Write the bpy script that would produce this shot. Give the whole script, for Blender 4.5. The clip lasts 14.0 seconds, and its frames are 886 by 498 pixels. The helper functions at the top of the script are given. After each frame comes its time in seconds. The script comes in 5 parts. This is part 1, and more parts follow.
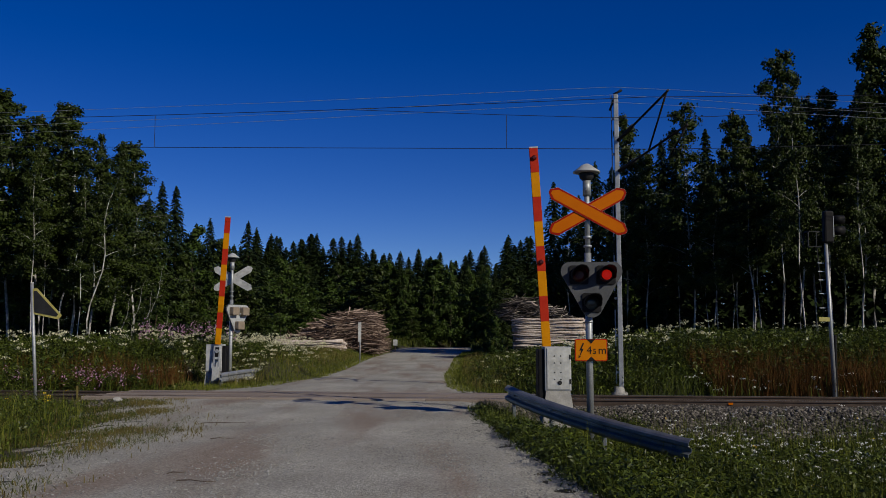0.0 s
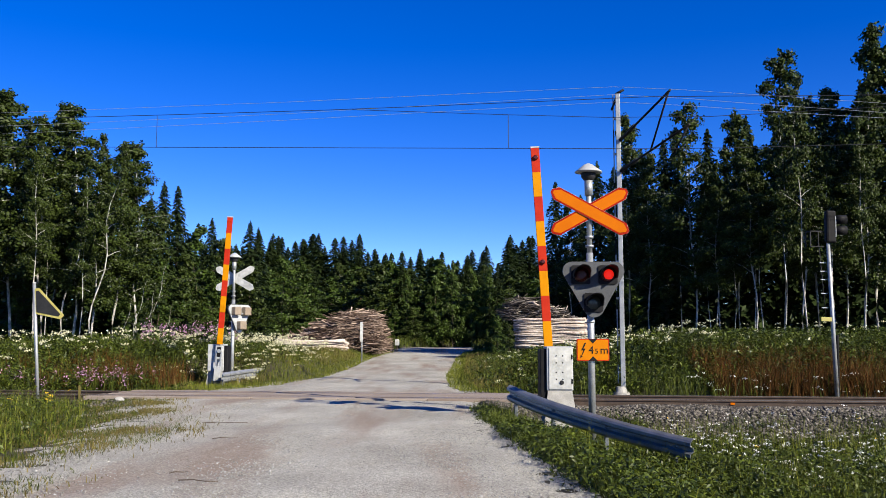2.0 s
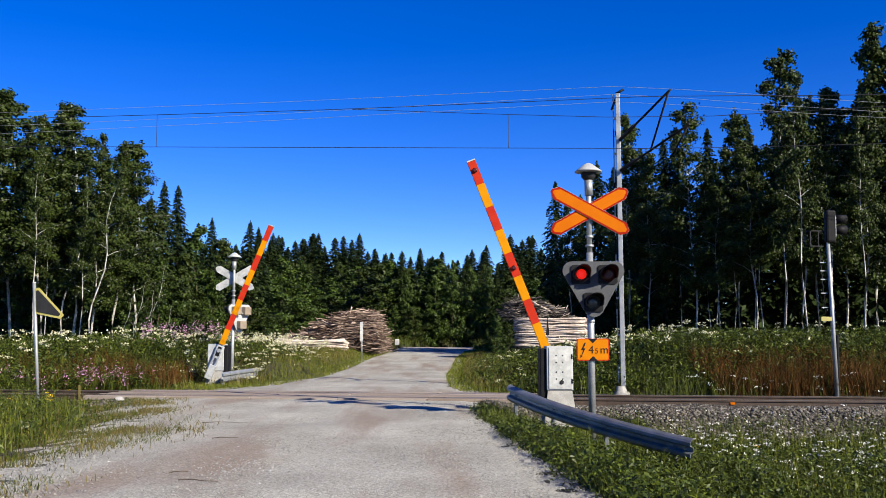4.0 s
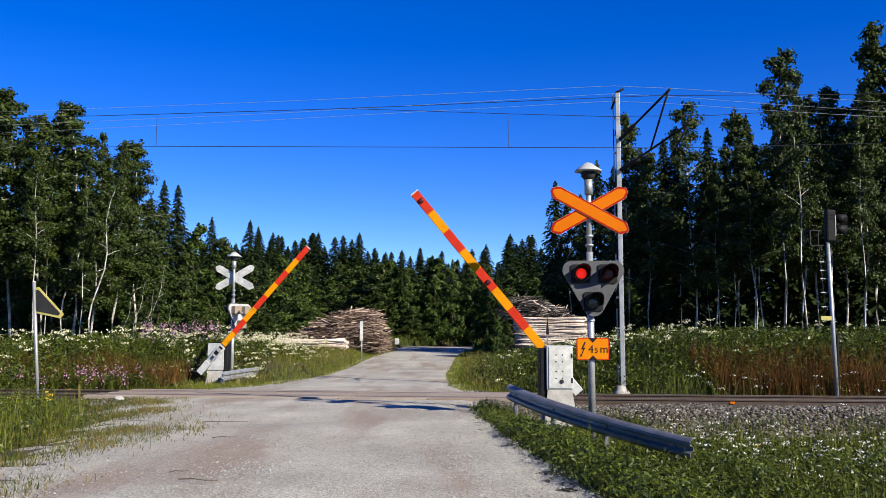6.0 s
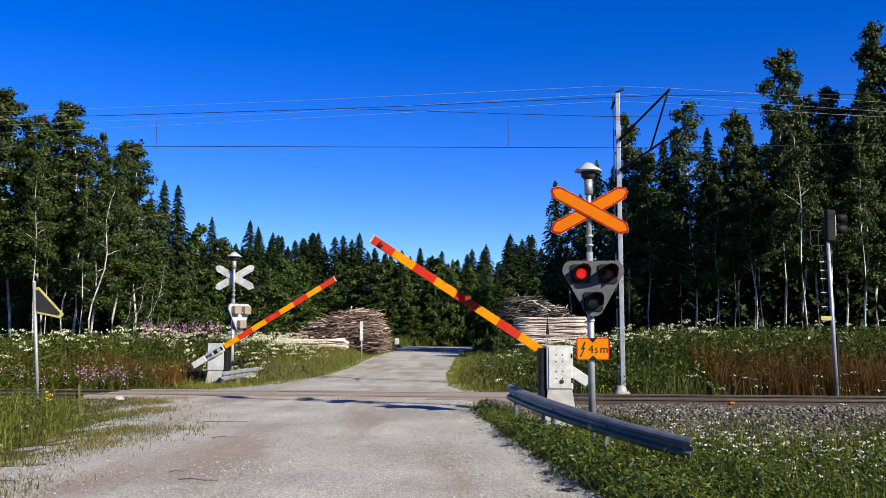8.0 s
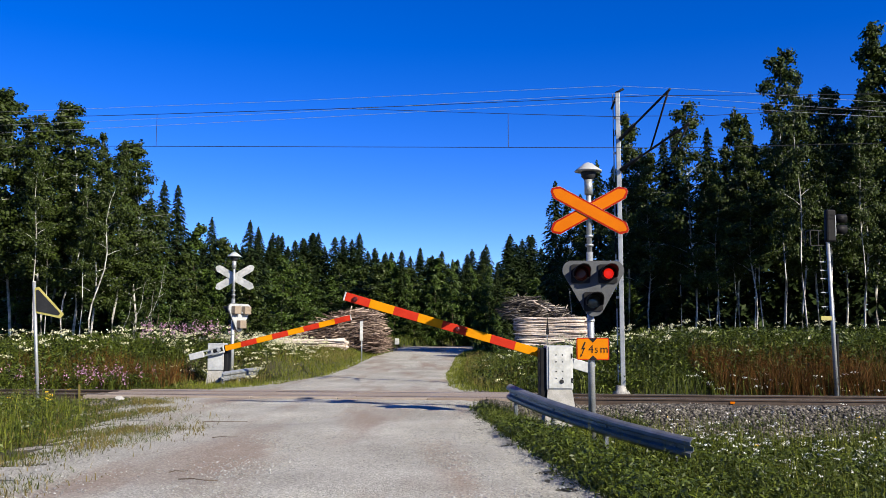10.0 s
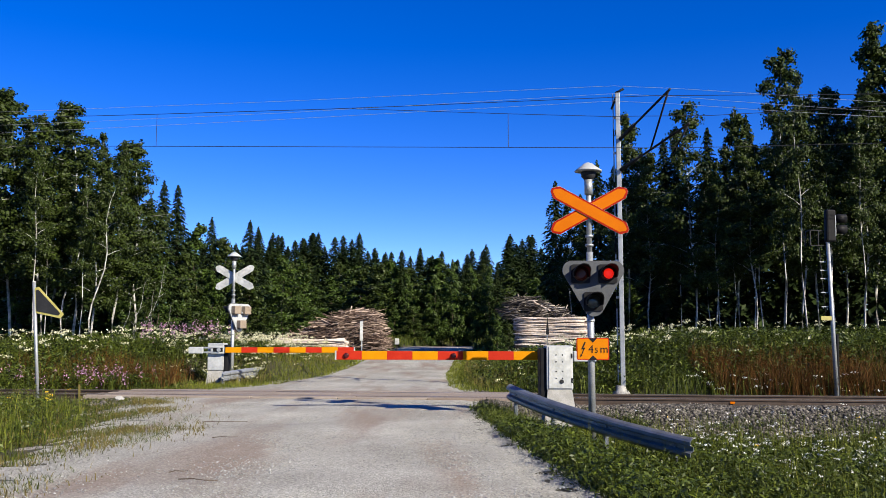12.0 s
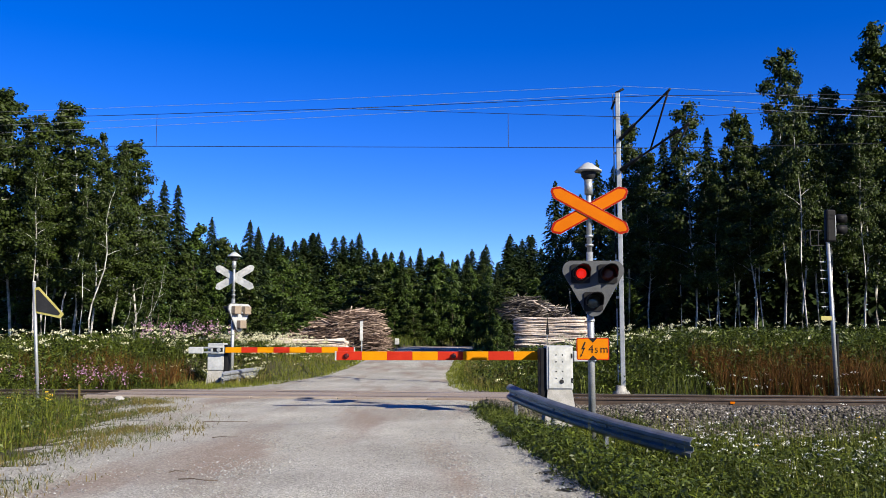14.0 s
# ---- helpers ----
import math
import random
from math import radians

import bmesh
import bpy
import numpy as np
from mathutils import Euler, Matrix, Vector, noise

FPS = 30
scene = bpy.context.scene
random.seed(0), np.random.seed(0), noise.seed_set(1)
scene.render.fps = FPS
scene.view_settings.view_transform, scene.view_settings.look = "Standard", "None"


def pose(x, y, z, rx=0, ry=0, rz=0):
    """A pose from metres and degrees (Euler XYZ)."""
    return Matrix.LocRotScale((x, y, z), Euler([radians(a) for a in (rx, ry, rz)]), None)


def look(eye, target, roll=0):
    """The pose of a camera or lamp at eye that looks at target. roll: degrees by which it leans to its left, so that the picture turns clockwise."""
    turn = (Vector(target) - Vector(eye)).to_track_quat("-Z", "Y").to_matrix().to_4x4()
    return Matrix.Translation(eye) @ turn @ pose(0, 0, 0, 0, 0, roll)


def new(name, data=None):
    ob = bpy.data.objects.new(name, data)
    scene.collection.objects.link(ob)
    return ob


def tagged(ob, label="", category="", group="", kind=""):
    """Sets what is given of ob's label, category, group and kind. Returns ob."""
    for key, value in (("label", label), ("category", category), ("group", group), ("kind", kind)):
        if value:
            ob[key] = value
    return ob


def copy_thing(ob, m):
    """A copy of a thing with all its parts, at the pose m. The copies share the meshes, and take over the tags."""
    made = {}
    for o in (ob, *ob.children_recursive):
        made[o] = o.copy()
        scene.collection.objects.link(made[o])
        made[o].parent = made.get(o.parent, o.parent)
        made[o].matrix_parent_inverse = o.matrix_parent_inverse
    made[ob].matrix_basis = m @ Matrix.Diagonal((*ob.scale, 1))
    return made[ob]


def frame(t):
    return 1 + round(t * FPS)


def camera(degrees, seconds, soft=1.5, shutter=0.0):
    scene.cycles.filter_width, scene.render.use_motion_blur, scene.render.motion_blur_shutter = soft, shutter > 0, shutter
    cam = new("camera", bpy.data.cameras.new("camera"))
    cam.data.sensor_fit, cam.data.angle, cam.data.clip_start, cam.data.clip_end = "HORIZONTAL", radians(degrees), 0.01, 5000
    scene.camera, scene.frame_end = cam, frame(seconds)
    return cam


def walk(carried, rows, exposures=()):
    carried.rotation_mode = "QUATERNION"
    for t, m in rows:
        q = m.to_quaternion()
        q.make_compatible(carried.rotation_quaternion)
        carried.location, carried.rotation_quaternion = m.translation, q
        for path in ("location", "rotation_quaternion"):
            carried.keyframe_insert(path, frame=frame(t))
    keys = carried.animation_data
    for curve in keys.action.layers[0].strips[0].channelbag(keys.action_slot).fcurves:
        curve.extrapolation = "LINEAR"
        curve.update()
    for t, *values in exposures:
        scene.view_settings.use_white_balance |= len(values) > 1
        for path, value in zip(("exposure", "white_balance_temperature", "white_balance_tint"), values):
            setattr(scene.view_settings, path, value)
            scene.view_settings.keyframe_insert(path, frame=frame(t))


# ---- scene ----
# ---- camera ----
cam = camera(53.13, 14.0, soft=0.7)
EYE = (0.0, 0.0, 1.40)


def aim(yaw, pitch):
    return pose(*EYE, 90 + pitch, 0, yaw)


CAM_ROWS = [(0.0, aim(-0.11, 5.80)), (0.5, aim(-0.05, 5.79)), (1.0, aim(0.0, 5.79)), (3.2, aim(0.01, 5.79)),
            (5.3, aim(0.0, 5.73)), (8.2, aim(0.0, 5.73)), (10.3, aim(0.0, 5.73)), (14.0, aim(0.0, 5.73))]
walk(cam, CAM_ROWS, exposures=[(t, 1.17 + e) for t, e in ((0.0, -1.48), (0.1, -0.8), (0.2, -0.3), (0.3, -0.1), (0.5, 0.0), (14.0, 0.0))])

# ---- world and sun ----
SUN_WAY = Vector((1.32, -1.19, 1.0)).normalized()
world = bpy.data.worlds.new("summer_sky")
scene.world = world
world.use_nodes = True
wn = world.node_tree
sky = wn.nodes.new("ShaderNodeTexSky")
sky.sky_type = "NISHITA"
sky.sun_disc = False
sky.sun_elevation = math.asin(SUN_WAY.z)
sky.sun_rotation = math.atan2(SUN_WAY.x, SUN_WAY.y)
sky.air_density, sky.dust_density, sky.ozone_density, sky.altitude = 0.9, 0.0, 3.0, 2500
deep = wn.nodes.new("ShaderNodeHueSaturation")
deep.inputs["Hue"].default_value, deep.inputs["Saturation"].default_value = 0.524, 1.385
wn.links.new(sky.outputs[0], deep.inputs["Color"])
wn.links.new(deep.outputs[0], wn.nodes["Background"].inputs[0])
wn.nodes["Background"].inputs[1].default_value = 0.087
sun = new("sun", bpy.data.lights.new("sun", "SUN"))
sun.data.energy, sun.data.angle, sun.data.color = 5.0, radians(0.5), (1.0, 0.915, 0.75)
sun.matrix_world = look(SUN_WAY * 80, (0, 0, 0))


# ---- materials ----
def mat(name, dark, light, rough=0.7, metal=0.0, scale=8.0, bump=0.0, fine=60.0, island=0.0, specular=0.4, leaf=0.0, piece=0.0, skew=1.0):
    """Two colours mixed by noise at two scales, with relief; island: variation from piece to piece of one mesh, piece: from object to object."""
    m = bpy.data.materials.new(name)
    m.use_nodes = True
    nt = m.node_tree
    n, li = nt.nodes, nt.links
    b = n["Principled BSDF"]
    co = n.new("ShaderNodeTexCoord")
    big = n.new("ShaderNodeTexNoise")
    big.inputs["Scale"].default_value, big.inputs["Detail"].default_value = scale, 5
    small = n.new("ShaderNodeTexNoise")
    small.inputs["Scale"].default_value, small.inputs["Detail"].default_value = fine, 3
    for t in (big, small):
        li.new(co.outputs["Object"], t.inputs["Vector"])
    mix = n.new("ShaderNodeMath")
    mix.operation = "MULTIPLY_ADD"
    li.new(small.outputs[0], mix.inputs[0])
    mix.inputs[1].default_value = 0.8
    li.new(big.outputs[0], mix.inputs[2])
    rng = n.new("ShaderNodeMapRange")
    rng.inputs["From Min"].default_value, rng.inputs["From Max"].default_value = 0.62, 1.2
    li.new(mix.outputs[0], rng.inputs["Value"])
    fac = rng.outputs[0]
    if island or piece:
        src = n.new("ShaderNodeNewGeometry").outputs["Random Per Island"] if island else n.new("ShaderNodeObjectInfo").outputs["Random"]
        if skew != 1.0:
            pw = n.new("ShaderNodeMath")
            pw.operation = "POWER"
            li.new(src, pw.inputs[0])
            pw.inputs[1].default_value = skew
            src = pw.outputs[0]
        k = n.new("ShaderNodeMix")
        k.inputs[0].default_value = island or piece
        li.new(fac, k.inputs[2])
        li.new(src, k.inputs[3])
        fac = k.outputs[0]
    col = n.new("ShaderNodeMix")
    col.data_type = "RGBA"
    col.inputs[6].default_value, col.inputs[7].default_value = (*dark, 1), (*light, 1)
    li.new(fac, col.inputs[0])
    li.new(col.outputs[2], b.inputs["Base Color"])
    b.inputs["Roughness"].default_value, b.inputs["Metallic"].default_value = rough, metal
    b.inputs["Specular IOR Level"].default_value = specular
    if bump:
        bp = n.new("ShaderNodeBump")
        bp.inputs["Strength"].default_value, bp.inputs["Distance"].default_value = bump, 0.02
        li.new(mix.outputs[0], bp.inputs["Height"])
        li.new(bp.outputs[0], b.inputs["Normal"])
    if leaf:
        tr = n.new("ShaderNodeBsdfTranslucent")
        li.new(col.outputs[2], tr.inputs[0])
        ms = n.new("ShaderNodeMixShader")
        ms.inputs[0].default_value = leaf
        li.new(b.outputs[0], ms.inputs[1])
        li.new(tr.outputs[0], ms.inputs[2])
        li.new(ms.outputs[0], n["Material Output"].inputs[0])
    return m


def glow(name, color, strength):
    m = bpy.data.materials.new(name)
    m.use_nodes = True
    b = m.node_tree.nodes["Principled BSDF"]
    b.inputs["Base Color"].default_value = (*color, 1)
    b.inputs["Emission Color"].default_value = (*color, 1)
    b.inputs["Emission Strength"].default_value = strength
    return m


M_SOIL = mat("meadow_soil", (0.0115, 0.0122, 0.00504), (0.0432, 0.036, 0.0173), 0.95, scale=0.6, bump=0.6, fine=14)
M_ROAD = mat("gravel_road", (0.202, 0.194, 0.169), (0.389, 0.378, 0.335), 0.95, scale=0.5, bump=0.9, fine=38)
M_STONE = mat("crushed_stone", (0.101, 0.0994, 0.0936), (0.374, 0.371, 0.353), 0.9, scale=4, bump=0.4, island=0.65)
M_BALLAST = mat("ballast_stone", (0.0085, 0.0072, 0.006), (0.200, 0.178, 0.152), 0.9, scale=5, bump=0.5, island=0.85, skew=2.2)
# near-black bed colour: shade in the gaps between ballast stones is put in here
M_BED = mat("ballast_bed_gap_shade", (0.013, 0.0108, 0.00864), (0.0504, 0.0432, 0.036), 0.95, scale=9, bump=1.0, fine=40)
M_RAIL = mat("rusty_rail_steel", (0.0288, 0.0202, 0.0158), (0.0792, 0.054, 0.0396), 0.7, metal=0.3, scale=3, bump=0.1)
M_HEAD = mat("polished_rail_head", (0.216, 0.202, 0.187), (0.36, 0.346, 0.331), 0.35, metal=0.8, scale=3)
M_SLEEPER = mat("concrete_sleeper", (0.18, 0.166, 0.151), (0.302, 0.288, 0.266), 0.9, scale=4, bump=0.3)
M_PLANK = mat("dusty_crossing_timber", (0.115, 0.0792, 0.0576), (0.288, 0.252, 0.216), 0.9, scale=1.2, bump=0.4, piece=0.35)
M_GALV = mat("galvanised_steel", (0.216, 0.23, 0.241), (0.36, 0.374, 0.382), 0.5, metal=0.55, scale=5, bump=0.05, fine=40)
M_GUARD = mat("weathered_galvanised_beam", (0.11, 0.122, 0.135), (0.235, 0.252, 0.268), 0.38, metal=0.5, scale=3, bump=0.05)
M_WHITE = mat("worn_white_paint", (0.24, 0.25, 0.245), (0.47, 0.475, 0.465), 0.5, scale=3, fine=11)
M_GREY = mat("pale_grey_paint", (0.23, 0.243, 0.25), (0.37, 0.38, 0.388), 0.5, scale=5, fine=14)
M_CONC = mat("cast_concrete", (0.18, 0.176, 0.169), (0.331, 0.324, 0.306), 0.9, scale=5, bump=0.3)
M_BLACK = mat("black_paint", (0.004, 0.004, 0.005), (0.011, 0.011, 0.012), 0.6, scale=6, specular=0.12)
M_PLATE = mat("dark_grey_backplate", (0.013, 0.0137, 0.0151), (0.0245, 0.0252, 0.0274), 0.6, scale=6, specular=0.15)
M_BOARD = mat("grey_signal_board", (0.0432, 0.0461, 0.0504), (0.072, 0.0756, 0.0806), 0.55, scale=6, specular=0.2)
M_BEIGE = mat("beige_lamp_case", (0.15, 0.118, 0.085), (0.23, 0.185, 0.138), 0.6, scale=6)
M_RED = mat("red_reflective_film", (0.288, 0.0144, 0.00576), (0.36, 0.0245, 0.00864), 0.6, scale=5, specular=0.08)
M_YEL = mat("yellow_reflective_film", (0.403, 0.151, 0.00144), (0.475, 0.194, 0.00216), 0.6, scale=5, specular=0.05)
M_ORA = mat("orange_sign_film", (0.36, 0.0828, 0.00072), (0.418, 0.108, 0.00072), 0.6, scale=5, specular=0.05)
M_EDGE = mat("dark_red_border_film", (0.187, 0.0072, 0.00288), (0.245, 0.0115, 0.00432), 0.6, scale=5, specular=0.05)
M_DULLY = mat("faded_yellow_edge", (0.259, 0.223, 0.0504), (0.346, 0.31, 0.101), 0.6, scale=5)
M_LENS = mat("dark_red_lens", (0.040, 0.002, 0.002), (0.062, 0.004, 0.003), 0.35, scale=9)
M_CLEAR = mat("dull_white_lens", (0.03, 0.035, 0.035), (0.05, 0.055, 0.055), 0.2, scale=9)
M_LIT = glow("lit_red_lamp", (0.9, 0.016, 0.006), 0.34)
M_WIRE = mat("bronze_wire", (0.00864, 0.0101, 0.013), (0.0216, 0.0216, 0.0252), 0.5, metal=0.4)
M_ALU = mat("bare_aluminium_wire", (0.259, 0.266, 0.288), (0.374, 0.382, 0.396), 0.4, metal=0.5)
M_BARK_B = mat("birch_bark", (0.0504, 0.0454, 0.0396), (0.504, 0.49, 0.454), 0.8, scale=2.2, bump=0.3, fine=9)
M_BARK_S = mat("conifer_bark", (0.036, 0.0252, 0.018), (0.0936, 0.072, 0.054), 0.95, scale=6, bump=0.6)
M_LEAF_B = mat("birch_leaves", (0.00504, 0.0101, 0.00144), (0.0475, 0.0691, 0.0108), 0.5, scale=0.8, island=0.5, leaf=0.08, skew=1.6, specular=0.15)
M_LEAF_L = mat("light_aspen_leaves", (0.0065, 0.0145, 0.0018), (0.058, 0.094, 0.0138), 0.5, scale=0.8, island=0.5, leaf=0.08, skew=1.4, specular=0.15)
M_NEEDLE = mat("spruce_needles", (0.00504, 0.0115, 0.0036), (0.0259, 0.0403, 0.00936), 0.6, scale=0.8, island=0.5, leaf=0.05, specular=0.12)
M_GRASS = mat("green_grass", (0.007, 0.015, 0.0015), (0.112, 0.132, 0.014), 0.55, scale=0.5, island=0.75, leaf=0.10, skew=2.2, specular=0.15)
M_SUNNY = mat("sunny_short_grass", (0.036, 0.054, 0.005), (0.190, 0.198, 0.028), 0.6, scale=0.5, island=0.7, leaf=0.15, specular=0.12, skew=1.5)
M_STRAW = mat("bleached_grass", (0.050, 0.042, 0.011), (0.170, 0.140, 0.048), 0.7, scale=0.6, island=0.7, leaf=0.1, specular=0.1)
M_SIGN = mat("amber_sign_film", (0.389, 0.119, 0.00144), (0.446, 0.148, 0.00216), 0.6, scale=5, specular=0.05)
M_DRY = mat("reddish_dry_grass", (0.026, 0.012, 0.00288), (0.120, 0.052, 0.0115), 0.7, scale=0.7, island=0.7, leaf=0.08, skew=1.5, specular=0.1)
M_HERB = mat("herb_leaves", (0.006, 0.014, 0.0015), (0.098, 0.125, 0.015), 0.45, scale=0.7, island=0.65, leaf=0.10, skew=1.9, specular=0.2)
M_CREAM = mat("cream_blossom", (0.317, 0.31, 0.173), (0.533, 0.518, 0.36), 0.7, scale=9, island=0.6, leaf=0.2)
M_WFLOWER = mat("white_blossom", (0.518, 0.518, 0.49), (0.648, 0.648, 0.634), 0.7, scale=9, island=0.6, leaf=0.2)
M_PINK = mat("pink_blossom", (0.26, 0.11, 0.20), (0.48, 0.28, 0.42), 0.7, scale=9, island=0.6, leaf=0.2)
M_YFLOWER = mat("yellow_blossom", (0.504, 0.302, 0.0072), (0.612, 0.432, 0.0216), 0.7, scale=9, island=0.6)
M_LOG = mat("pale_log_bark", (0.10, 0.045, 0.026), (0.64, 0.575, 0.515), 0.85, scale=1.8, bump=0.9, fine=11, piece=0.35, skew=0.6)
M_CUT = mat("cut_log_end", (0.302, 0.173, 0.0936), (0.475, 0.331, 0.216), 0.85, scale=6, bump=0.2, piece=0.4)
M_TOPS = mat("dark_birch_tops", (0.012, 0.008, 0.006), (0.42, 0.36, 0.31), 0.9, scale=2, bump=0.3, island=0.9, skew=5.0)
M_BRUSH = mat("dead_brushwood", (0.0302, 0.013, 0.0072), (0.403, 0.31, 0.252), 0.9, scale=2, bump=0.3, island=0.85, skew=3.2)


def worn_road():
    """Brownish worn streaks along the wheel tracks and a coarse gravel speckle."""
    nt = M_ROAD.node_tree
    n, li = nt.nodes, nt.links
    b = n["Principled BSDF"]
    base = b.inputs["Base Color"].links[0].from_socket
    co = n.new("ShaderNodeTexCoord")
    mp = n.new("ShaderNodeMapping")
    mp.inputs["Scale"].default_value = (0.9, 0.16, 1)
    li.new(co.outputs["Object"], mp.inputs[0])
    st = n.new("ShaderNodeTexNoise")
    st.inputs["Scale"].default_value, st.inputs["Detail"].default_value = 1.0, 4
    li.new(mp.outputs[0], st.inputs["Vector"])
    r = n.new("ShaderNodeMapRange")
    r.inputs["From Min"].default_value, r.inputs["From Max"].default_value, r.inputs["To Max"].default_value = 0.48, 0.64, 0.95
    li.new(st.outputs[0], r.inputs[0])
    mx = n.new("ShaderNodeMix")
    mx.data_type = "RGBA"
    mx.inputs[7].default_value = (0.205, 0.163, 0.130, 1)
    li.new(r.outputs[0], mx.inputs[0])
    li.new(base, mx.inputs[6])
    vo = n.new("ShaderNodeTexVoronoi")
    vo.inputs["Scale"].default_value = 55
    li.new(co.outputs["Object"], vo.inputs["Vector"])
    sp = n.new("ShaderNodeMix")
    sp.data_type, sp.blend_type = "RGBA", "MULTIPLY"
    sp.inputs[0].default_value = 0.85
    rr = n.new("ShaderNodeMapRange")
    rr.inputs["From Min"].default_value, rr.inputs["From Max"].default_value, rr.inputs["To Min"].default_value, rr.inputs["To Max"].default_value = 0.0, 1.0, 0.45, 1.35
    li.new(vo.outputs["Color"], rr.inputs[0])
    li.new(mx.outputs[2], sp.inputs[6])
    li.new(rr.outputs[0], sp.inputs[7])
    li.new(sp.outputs[2], b.inputs["Base Color"])
    old = b.inputs["Normal"].links[0].from_socket
    bp = n.new("ShaderNodeBump")
    bp.inputs["Strength"].default_value, bp.inputs["Distance"].default_value, bp.invert = 0.45, 0.010, True
    li.new(vo.outputs["Distance"], bp.inputs["Height"])
    li.new(old, bp.inputs["Normal"])
    li.new(bp.outputs[0], b.inputs["Normal"])


worn_road()


# ---- mesh helpers ----
def part(name, bm, material, parent=None, label=""):
    me = bpy.data.meshes.new(name)
    bm.to_mesh(me)
    bm.free()
    me.materials.append(material)
    ob = new(name, me)
    if parent is not None:
        ob.parent = parent
    return tagged(ob, label)


def thing(name, m, label, category, group=""):
    e = new(name)
    e.empty_display_size = 0.2
    e.matrix_world = m
    return tagged(e, label, category, group)


def box(bm, x, y, z, sx, sy, sz, bevel=0.0, m=None):
    r = bmesh.ops.create_cube(bm, size=1.0)
    t = Matrix.LocRotScale((x, y, z), None, (sx, sy, sz))
    bmesh.ops.transform(bm, matrix=(m @ t) if m else t, verts=r["verts"])
    if bevel:
        es = {e for v in r["verts"] for e in v.link_edges}
        bmesh.ops.bevel(bm, geom=list(es), offset=bevel, segments=2, affect="EDGES", profile=0.5)
    return bm


def tube(bm, a, b, r1, r2=None, seg=12):
    a, b = Vector(a), Vector(b)
    r2 = r1 if r2 is None else r2
    q = (b - a).to_track_quat("Z", "Y").to_matrix().to_4x4()
    r = bmesh.ops.create_cone(bm, cap_ends=True, segments=seg, radius1=r1, radius2=r2, depth=(b - a).length)
    bmesh.ops.transform(bm, matrix=Matrix.Translation((a + b) / 2) @ q, verts=r["verts"])
    for f in bm.faces:
        if len(f.verts) == 4:
            f.smooth = True
    return bm


def lathe(bm, prof, seg=24, m=Matrix()):
    rings = []
    for r, z in prof:
        rings.append([bm.verts.new(m @ Vector((r * math.cos(2 * math.pi * i / seg), r * math.sin(2 * math.pi * i / seg), z))) for i in range(seg)])
    for a, b in zip(rings, rings[1:]):
        for i in range(seg):
            bm.faces.new((a[i], a[(i + 1) % seg], b[(i + 1) % seg], b[i])).smooth = True
    bm.faces.new(rings[0][::-1])
    bm.faces.new(rings[-1])
    return bm


def prism(bm, pts, y0, y1, m=Matrix()):
    """A plate: the outline pts in x, z, from y0 to y1."""
    lo = [bm.verts.new(m @ Vector((x, y0, z))) for x, z in pts]
    hi = [bm.verts.new(m @ Vector((x, y1, z))) for x, z in pts]
    k = len(pts)
    bm.faces.new(lo)
    bm.faces.new(hi[::-1])
    for i in range(k):
        bm.faces.new((lo[i], hi[i], hi[(i + 1) % k], lo[(i + 1) % k]))
    bmesh.ops.recalc_face_normals(bm, faces=bm.faces)
    return bm


def B():
    return bmesh.new()


def sheet_mesh(name, verts, faces, material, smooth=False):
    me = bpy.data.meshes.new(name)
    verts, faces = np.asarray(verts, float), np.asarray(faces, int)
    k = faces.shape[1]
    me.vertices.add(len(verts))
    me.vertices.foreach_set("co", verts.ravel())
    me.loops.add(faces.size)
    me.loops.foreach_set("vertex_index", faces.ravel())
    me.polygons.add(len(faces))
    me.polygons.foreach_set("loop_start", np.arange(0, faces.size, k))
    me.polygons.foreach_set("loop_total", np.full(len(faces), k))
    if smooth:
        me.polygons.foreach_set("use_smooth", np.ones(len(faces), bool))
    me.update(calc_edges=True)
    me.validate()
    me.materials.append(material)
    return me


# ---- the lie of the land ----
TRACK_DEG = -7.8
TU = np.array([math.cos(radians(TRACK_DEG)), math.sin(radians(TRACK_DEG))])
TN = np.array([-TU[1], TU[0]])
TC = np.array([0.0, 21.75])
EDGE_Y = np.array([-60, 0, 8.8, 11, 15.7, 18, 20.9, 23, 25, 27, 34, 51, 63, 70, 80, 100, 130])
EDGE_L = np.array([-3.2, -4.2, -4.5, -4.6, -5.2, -6.2, -7.3, -7.3, -6.3, -5.3, -4.5, -4.2, -3.2, -2.9, -1.3, 6, 22])
EDGE_R = np.array([2.8, 1.9, 1.28, 1.06, 0.66, 0.56, 0.8, 0.85, 0.5, 0.3, 0.25, 0.9, 1.85, 2.1, 4.0, 12, 29])


def smooth(a, b, v):
    t = np.clip((v - a) / (b - a), 0, 1)
    return t * t * (3 - 2 * t)


def road_z(y):
    return 0.69 * smooth(32, 72, y) - 1.0 * smooth(73, 104, y)


def road_gap(x, y):
    """Metres outside the road's edge, negative on the road."""
    return np.maximum(np.interp(y, EDGE_Y, EDGE_L) - x, x - np.interp(y, EDGE_Y, EDGE_R))


def track_s(x, y):
    return (x - TC[0]) * TN[0] + (y - TC[1]) * TN[1]


def wave(x, y, k):
    return np.sin(x * k + 1.3 * np.sin(y * k * 0.7 + 2)) * np.cos(y * k * 0.9 + 1.7 * np.sin(x * k * 0.6))


